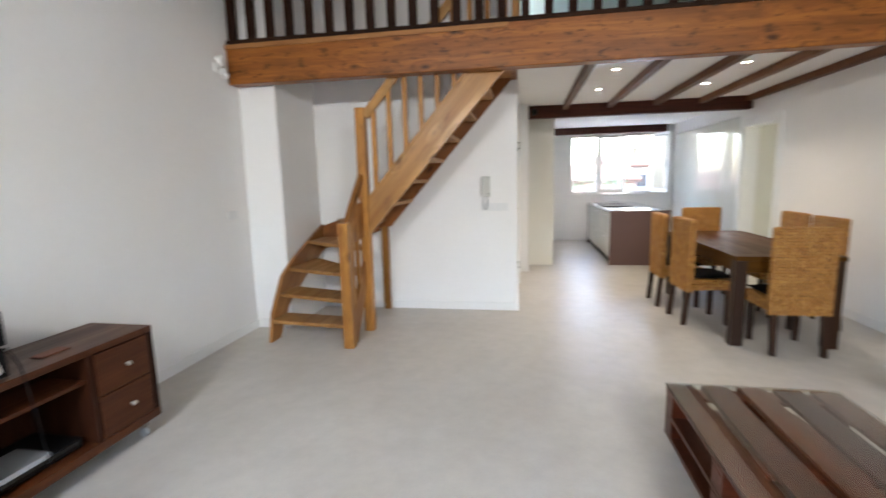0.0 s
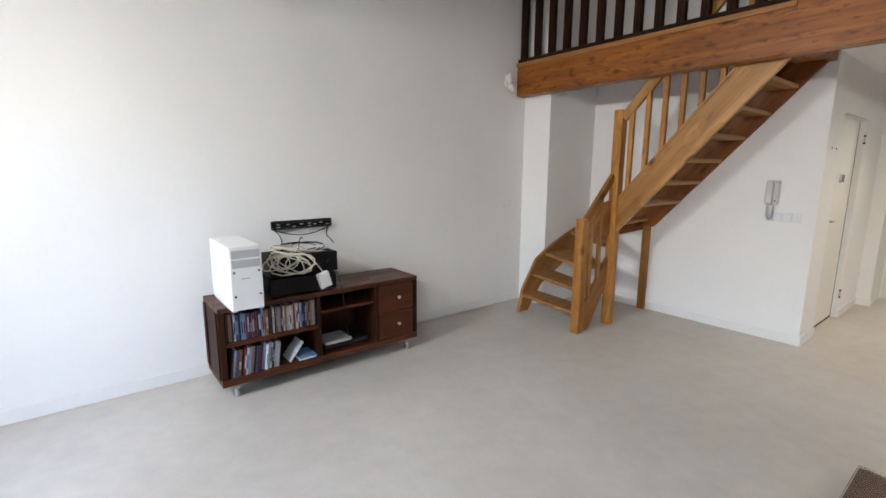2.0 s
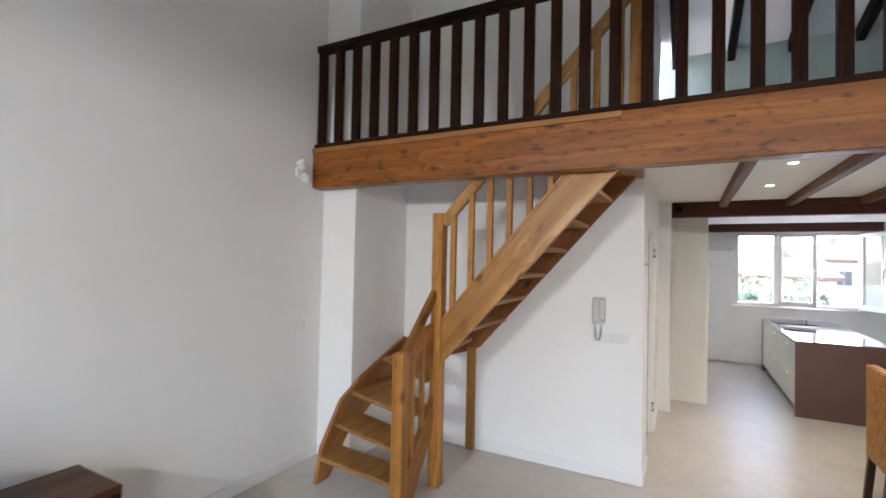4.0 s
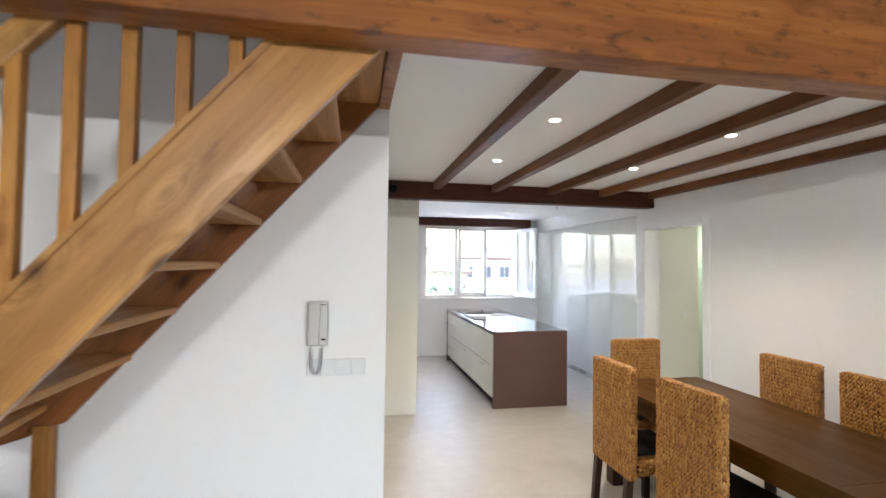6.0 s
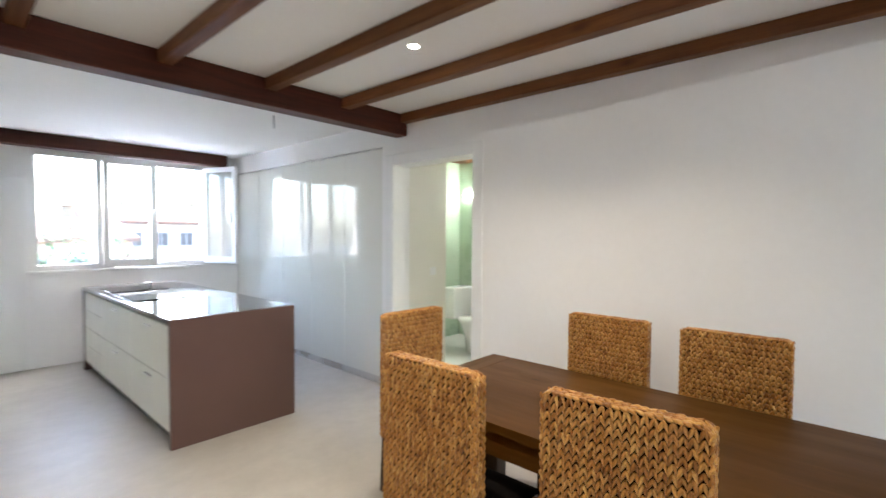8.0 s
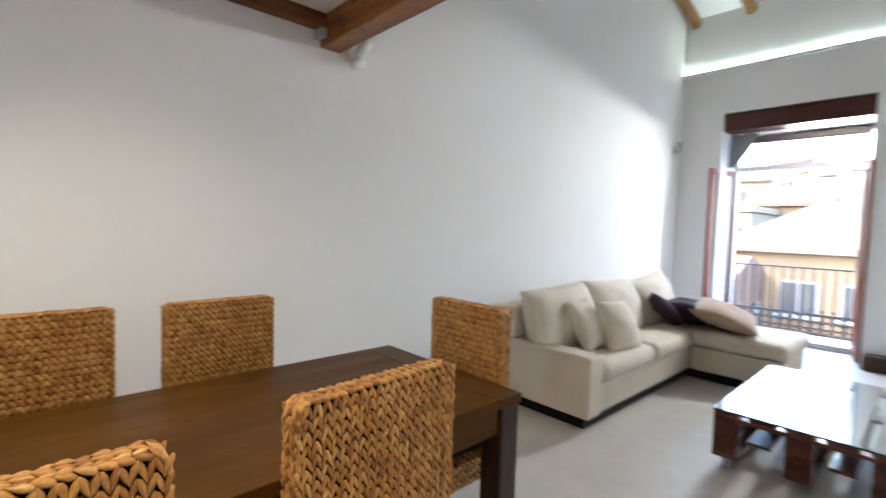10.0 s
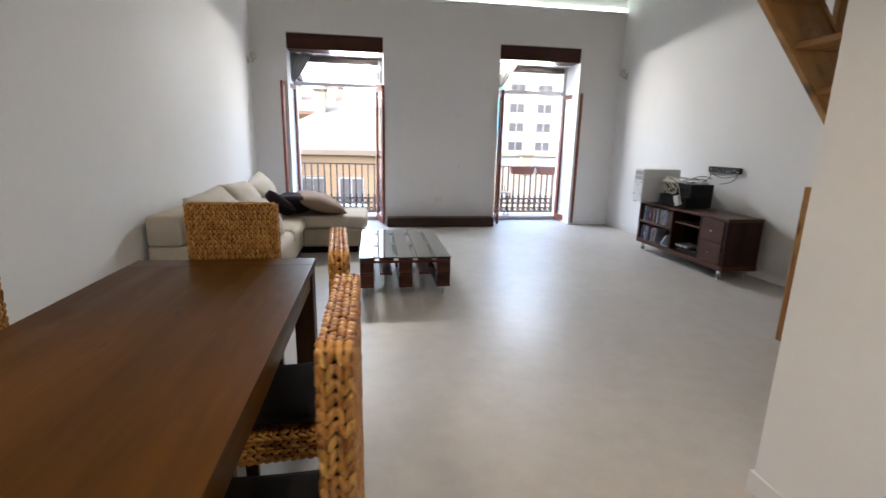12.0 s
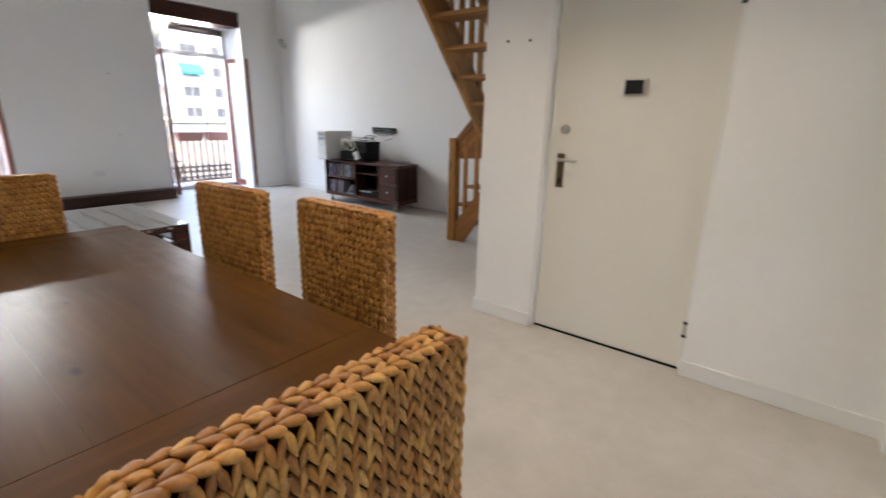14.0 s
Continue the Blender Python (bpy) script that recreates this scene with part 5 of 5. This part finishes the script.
tall = thing("tall_cupboard", "tall cream kitchen cupboard block beside the passage", "cupboard")
part("end_panel", block(2.762, 3.164, 8.812, 8.83, 0.0, 2.508, 0.002), CREAM, tall)
part("carcass", block(2.762, 3.14, 8.831, 10.95, 0.09, 2.508), DRAWER, tall)
part("plinth", block(2.762, 3.10, 8.831, 10.95, 0.0, 0.0895), BLACK, tall)
for i in range(3):
    a = 8.833 + i * 0.705
    for z0, z1 in ((0.095, 1.28), (1.284, 2.505)):
        part("cupboard_door", block(3.1405, 3.162, a, a + 0.70, z0, z1, 0.002), GLOSS_CREAM, tall)
d = thing("door_3", "plain white door at the kitchen end", "door", "", "structure")
part("leaf", block(3.10, 3.66, KY - 0.045, KY - 0.005, 0.01, 2.04, 0.003), TRIM, d)
part("lever", tube(bmesh.new(), [(3.16, KY - 0.046, 1.03), (3.16, KY - 0.09, 1.03), (3.27, KY - 0.095, 1.03)], 0.009, 8), STEEL, d, "", True)
part("ceiling_wire", tube(bmesh.new(), [(5.05, 9.3, 2.512), (5.05, 9.3, 2.45), (5.055, 9.305, 2.40)], 0.004, 6), BLACK, None, "short wire hanging from the kitchen ceiling", True, "wire")

# ---- balcony ----
setting("balcony_slab", block(-0.6, 6.6, -1.62, OUT - 0.002, -0.16, -0.01, 0.01), BALCONY_STONE, "narrow stone balcony slab", "balcony")
for name, a, b in (("balcony_railing", 3.5, 5.8), ("balcony_railing", 0.3, 2.5)):
    r = thing(name, "black wrought-iron balcony railing with scrollwork band", "railing", "balcony railings")
    y = -1.42
    part("top_rail", block(a, b, y - 0.025, y + 0.025, 0.925, 0.945, 0.004), BLACK_IRON, r)
    for z in (0.03, 0.30):
        part("rail", block(a, b, y - 0.012, y + 0.012, z, z + 0.018, 0.002), BLACK_IRON, r)
    for x in (a, b - 0.03):
        part("end_post", block(x, x + 0.03, y - 0.015, y + 0.015, -0.01, 0.924, 0.003), BLACK_IRON, r)
    bar = ring = None
    x = a + 0.12
    while x < b - 0.08:
        o = part("bar", bar or block(-0.011, 0.011, y - 0.011, y + 0.011, 0.0485, 0.9245, 0.001), BLACK_IRON, r)
        bar = bar or o.data
        o.location.x = x
        if not ring:
            bm = bmesh.new()
            for cz, rr in ((0.255, 0.042), (0.16, 0.05), (0.085, 0.034)):
                tube(bm, [(rr * math.cos(q) + 0.0575, y, cz + rr * math.sin(q)) for q in np.linspace(0, math.tau * 0.99, 14)], 0.010, 6)
            lathe(bm, [(0.012, 0.325), (0.024, 0.345), (0.024, 0.36), (0.012, 0.38)], Matrix.Translation((0, y, 0)), 8)
        o = part("scroll", ring or bm, BLACK_IRON, r)
        ring = ring or o.data
        o.location.x = x
        x += 0.115

def planter(x, y):
    p = thing("planter", "brown trough planter hanging on the balcony railing", "planter", "hanging planters", at=(x, y, 0.79))
    bm = block(-0.24, 0.24, -0.075, 0.075, 0, 0.15, 0.008)
    for v in bm.verts:
        if v.co.z < 0.075:
            v.co.x *= 0.86
            v.co.y *= 0.8
    part("trough", bm, TERRACOTTA, p)
    part("earth", block(-0.22, 0.22, -0.06, 0.06, 0.1505, 0.158), FLOOR_BEAM_WOOD, p)
    part("hook", tube(bmesh.new(), [(0, -0.076, 0.08), (0, -0.10, 0.15), (0, -0.14, 0.165)], 0.006), BLACK_IRON, p, "", True)

planter(1.215, -1.31)
planter(0.665, -1.31)
fc = thing("folding_chair", "black folding garden chair on the balcony", "chair", at=(1.72, -1.12, -0.01))
for s in (-1, 1):
    part("leg", tube(bmesh.new(), [(s * 0.18, -0.2, 0), (s * 0.18, 0.18, 0.46)], 0.010), BLACK_IRON, fc, "", True)
    part("leg", tube(bmesh.new(), [(s * 0.165, 0.2, 0), (s * 0.165, -0.12, 0.46), (s * 0.165, -0.2, 0.6)], 0.010), BLACK_IRON, fc, "", True)
for i in range(4):
    part("slat", block(-0.19, 0.19, -0.14 + i * 0.085, -0.075 + i * 0.085, 0.462, 0.475, 0.003), BLACK_IRON, fc)

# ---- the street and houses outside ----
# pale and rose are lightened: sunlight on the yard facades is in their colour
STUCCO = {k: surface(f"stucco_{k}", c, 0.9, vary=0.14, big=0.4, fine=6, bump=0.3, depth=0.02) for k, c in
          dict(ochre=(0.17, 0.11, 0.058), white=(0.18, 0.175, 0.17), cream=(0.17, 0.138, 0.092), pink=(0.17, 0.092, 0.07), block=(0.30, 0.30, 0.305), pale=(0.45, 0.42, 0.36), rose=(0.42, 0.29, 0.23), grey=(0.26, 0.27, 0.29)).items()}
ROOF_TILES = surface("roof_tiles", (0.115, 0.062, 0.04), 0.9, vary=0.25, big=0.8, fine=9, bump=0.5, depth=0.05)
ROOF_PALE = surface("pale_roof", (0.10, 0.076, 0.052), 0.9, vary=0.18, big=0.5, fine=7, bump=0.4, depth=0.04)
DARK_GLASS = surface("dark_window_glass", (0.06, 0.056, 0.052), 0.5, vary=0.2, big=0.6, bump=0.0, shine=0.12)
TEAL = surface("teal_awning", (0.01, 0.24, 0.24), 0.7, vary=0.12, bump=0.1)
BLUE_BAND = surface("blue_band", (0.03, 0.17, 0.36), 0.6, vary=0.1, bump=0.1)
LEAVES = banded("foliage", ((0.03, 0.07, 0.02), (0.06, 0.11, 0.03), (0.09, 0.13, 0.05)), 0.6)
setting("ground", block(-400, 400, -400, 400, -12.4, -12.0), STUCCO["grey"], "street level far below the flat", "ground")

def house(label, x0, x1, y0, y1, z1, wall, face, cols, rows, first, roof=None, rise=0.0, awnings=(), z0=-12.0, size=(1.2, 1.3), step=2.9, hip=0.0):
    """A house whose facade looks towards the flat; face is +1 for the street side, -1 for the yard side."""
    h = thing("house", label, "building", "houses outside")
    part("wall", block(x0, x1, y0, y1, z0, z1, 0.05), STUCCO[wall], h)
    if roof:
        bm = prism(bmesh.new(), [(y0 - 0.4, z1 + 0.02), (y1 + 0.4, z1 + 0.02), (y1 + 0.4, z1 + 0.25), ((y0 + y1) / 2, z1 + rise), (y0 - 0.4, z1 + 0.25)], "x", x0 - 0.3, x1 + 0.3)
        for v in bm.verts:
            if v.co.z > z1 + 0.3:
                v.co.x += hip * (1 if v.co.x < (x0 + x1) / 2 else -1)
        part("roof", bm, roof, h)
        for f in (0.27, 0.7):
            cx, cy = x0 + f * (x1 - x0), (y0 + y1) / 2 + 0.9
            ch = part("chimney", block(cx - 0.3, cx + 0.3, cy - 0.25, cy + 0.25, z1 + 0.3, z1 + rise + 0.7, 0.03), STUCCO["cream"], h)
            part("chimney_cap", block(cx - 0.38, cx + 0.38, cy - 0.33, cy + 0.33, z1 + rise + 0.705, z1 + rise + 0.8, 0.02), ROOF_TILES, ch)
        bm = tube(bmesh.new(), [(x0 + 0.45 * (x1 - x0), (y0 + y1) / 2, z1 + rise - 0.2), (x0 + 0.45 * (x1 - x0), (y0 + y1) / 2, z1 + rise + 2.0)], 0.03, 5)
        for k in range(4):
            tube(bm, [(x0 + 0.45 * (x1 - x0) - 0.4, (y0 + y1) / 2, z1 + rise + 1.3 + 0.2 * k), (x0 + 0.45 * (x1 - x0) + 0.4, (y0 + y1) / 2, z1 + rise + 1.3 + 0.2 * k)], 0.015, 4)
        part("aerial", bm, BLACK_IRON, h)
    else:
        part("cornice", block(x0 - 0.15, x1 + 0.15, y0 - 0.15, y1 + 0.15, z1 + 0.005, z1 + 0.35, 0.05), STUCCO["cream"], h)
    yw = y1 if face > 0 else y0
    for r in range(rows):
        for c in range(cols):
            cx = x0 + (c + 0.5) * (x1 - x0) / cols
            z = first - r * step
            if z < z0:
                continue
            w = part("window", block(cx - size[0] / 2, cx + size[0] / 2, yw + face * 0.002, yw + face * 0.06, z, z + size[1], 0.02), STUCCO["white"], h)
            for s in (-1, 1):
                part("pane", block(cx + s * size[0] * 0.23 - size[0] * 0.2, cx + s * size[0] * 0.23 + size[0] * 0.2, yw + face * 0.061, yw + face * 0.08, z + 0.1, z + size[1] - 0.1), DARK_GLASS, w)
            part("sill", block(cx - size[0] * 0.6, cx + size[0] * 0.6, yw + face * 0.002, yw + face * 0.2, z - 0.12, z - 0.003, 0.01), STUCCO["grey"], w)
            if (r, c) in awnings:
                bm = prism(bmesh.new(), [(yw + face * 0.07, z + size[1] + 0.1), (yw + face * 0.95, z + 0.35), (yw + face * 0.95, z + 0.15), (yw + face * 0.07, z + size[1])], "x", cx - size[0] * 0.62, cx + size[0] * 0.62)
                part("awning", bm, TEAL, w, "teal sun awning")

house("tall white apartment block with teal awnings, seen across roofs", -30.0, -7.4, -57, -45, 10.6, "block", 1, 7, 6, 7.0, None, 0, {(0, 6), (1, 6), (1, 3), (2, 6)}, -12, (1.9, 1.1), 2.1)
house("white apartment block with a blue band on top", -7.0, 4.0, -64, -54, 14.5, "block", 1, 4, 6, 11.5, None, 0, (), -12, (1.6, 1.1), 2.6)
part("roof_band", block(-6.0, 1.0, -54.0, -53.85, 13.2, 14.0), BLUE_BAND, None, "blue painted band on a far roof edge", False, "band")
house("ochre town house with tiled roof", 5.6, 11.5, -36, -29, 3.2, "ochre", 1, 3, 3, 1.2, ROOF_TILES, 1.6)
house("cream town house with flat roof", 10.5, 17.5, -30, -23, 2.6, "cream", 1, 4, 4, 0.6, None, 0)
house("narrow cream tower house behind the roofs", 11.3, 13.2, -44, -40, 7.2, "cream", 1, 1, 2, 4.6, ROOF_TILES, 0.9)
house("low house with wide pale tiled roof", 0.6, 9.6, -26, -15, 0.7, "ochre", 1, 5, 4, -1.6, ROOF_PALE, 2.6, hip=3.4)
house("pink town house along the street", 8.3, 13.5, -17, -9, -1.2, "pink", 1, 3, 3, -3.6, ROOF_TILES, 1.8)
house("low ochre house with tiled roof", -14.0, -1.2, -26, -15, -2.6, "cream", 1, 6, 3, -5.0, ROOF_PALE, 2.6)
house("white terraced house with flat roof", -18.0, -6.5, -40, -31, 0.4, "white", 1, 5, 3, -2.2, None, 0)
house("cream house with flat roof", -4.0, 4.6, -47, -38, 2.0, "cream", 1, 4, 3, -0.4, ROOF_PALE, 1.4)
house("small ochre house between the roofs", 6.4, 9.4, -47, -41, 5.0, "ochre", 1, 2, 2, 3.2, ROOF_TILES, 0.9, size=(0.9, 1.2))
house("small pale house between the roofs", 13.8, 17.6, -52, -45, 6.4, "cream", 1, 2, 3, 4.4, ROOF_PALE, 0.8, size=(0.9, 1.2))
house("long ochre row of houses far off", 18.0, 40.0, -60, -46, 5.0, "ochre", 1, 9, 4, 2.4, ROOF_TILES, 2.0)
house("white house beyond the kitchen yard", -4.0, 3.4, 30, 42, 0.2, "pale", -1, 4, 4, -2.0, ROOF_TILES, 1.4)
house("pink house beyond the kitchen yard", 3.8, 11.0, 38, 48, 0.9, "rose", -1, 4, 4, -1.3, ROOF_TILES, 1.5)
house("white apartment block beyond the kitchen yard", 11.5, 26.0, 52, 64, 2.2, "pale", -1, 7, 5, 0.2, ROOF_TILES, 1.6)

g = random.Random(21)
tree = thing("tree", "leafy green tree in the kitchen yard", "tree", at=(6.5, 26.0, -12.0))
bm = tube(bmesh.new(), [(0, 0, 0), (0.15, 0.1, 4), (0.0, 0.2, 8), (0.1, 0.1, 11)], 0.22, 8)
for i in range(7):
    a = i * 0.9
    tube(bm, [(0.05, 0.1, 7 + i * 0.5), (0.9 * math.cos(a), 0.9 * math.sin(a), 9 + i * 0.45), (1.8 * math.cos(a), 1.8 * math.sin(a), 10.3 + i * 0.4)], 0.06, 5)
part("trunk", bm, FLOOR_BEAM_WOOD, tree, "", True)
verts, faces = [], []
for i in range(2600):
    d = Vector((g.gauss(0, 1), g.gauss(0, 1), g.gauss(0, 0.7))).normalized() * (2.6 * g.random() ** 0.45)
    c = Vector((0, 0, 11.3)) + d + Vector((0.5 * math.sin(d.z * 3), 0.4 * math.cos(d.x * 4), 0))
    a = Vector((g.uniform(-1, 1), g.uniform(-1, 1), g.uniform(-1, 1))).normalized() * 0.13
    b = a.orthogonal().normalized() * 0.06
    k = len(verts)
    verts += [tuple(c - a), tuple(c + b), tuple(c + a), tuple(c - b)]
    faces.append((k, k + 1, k + 2, k + 3))
me = bpy.data.meshes.new("crown")
me.from_pydata(verts, [], faces)
me.materials.append(LEAVES)
part("crown", me, None, tree, kind="stuff")
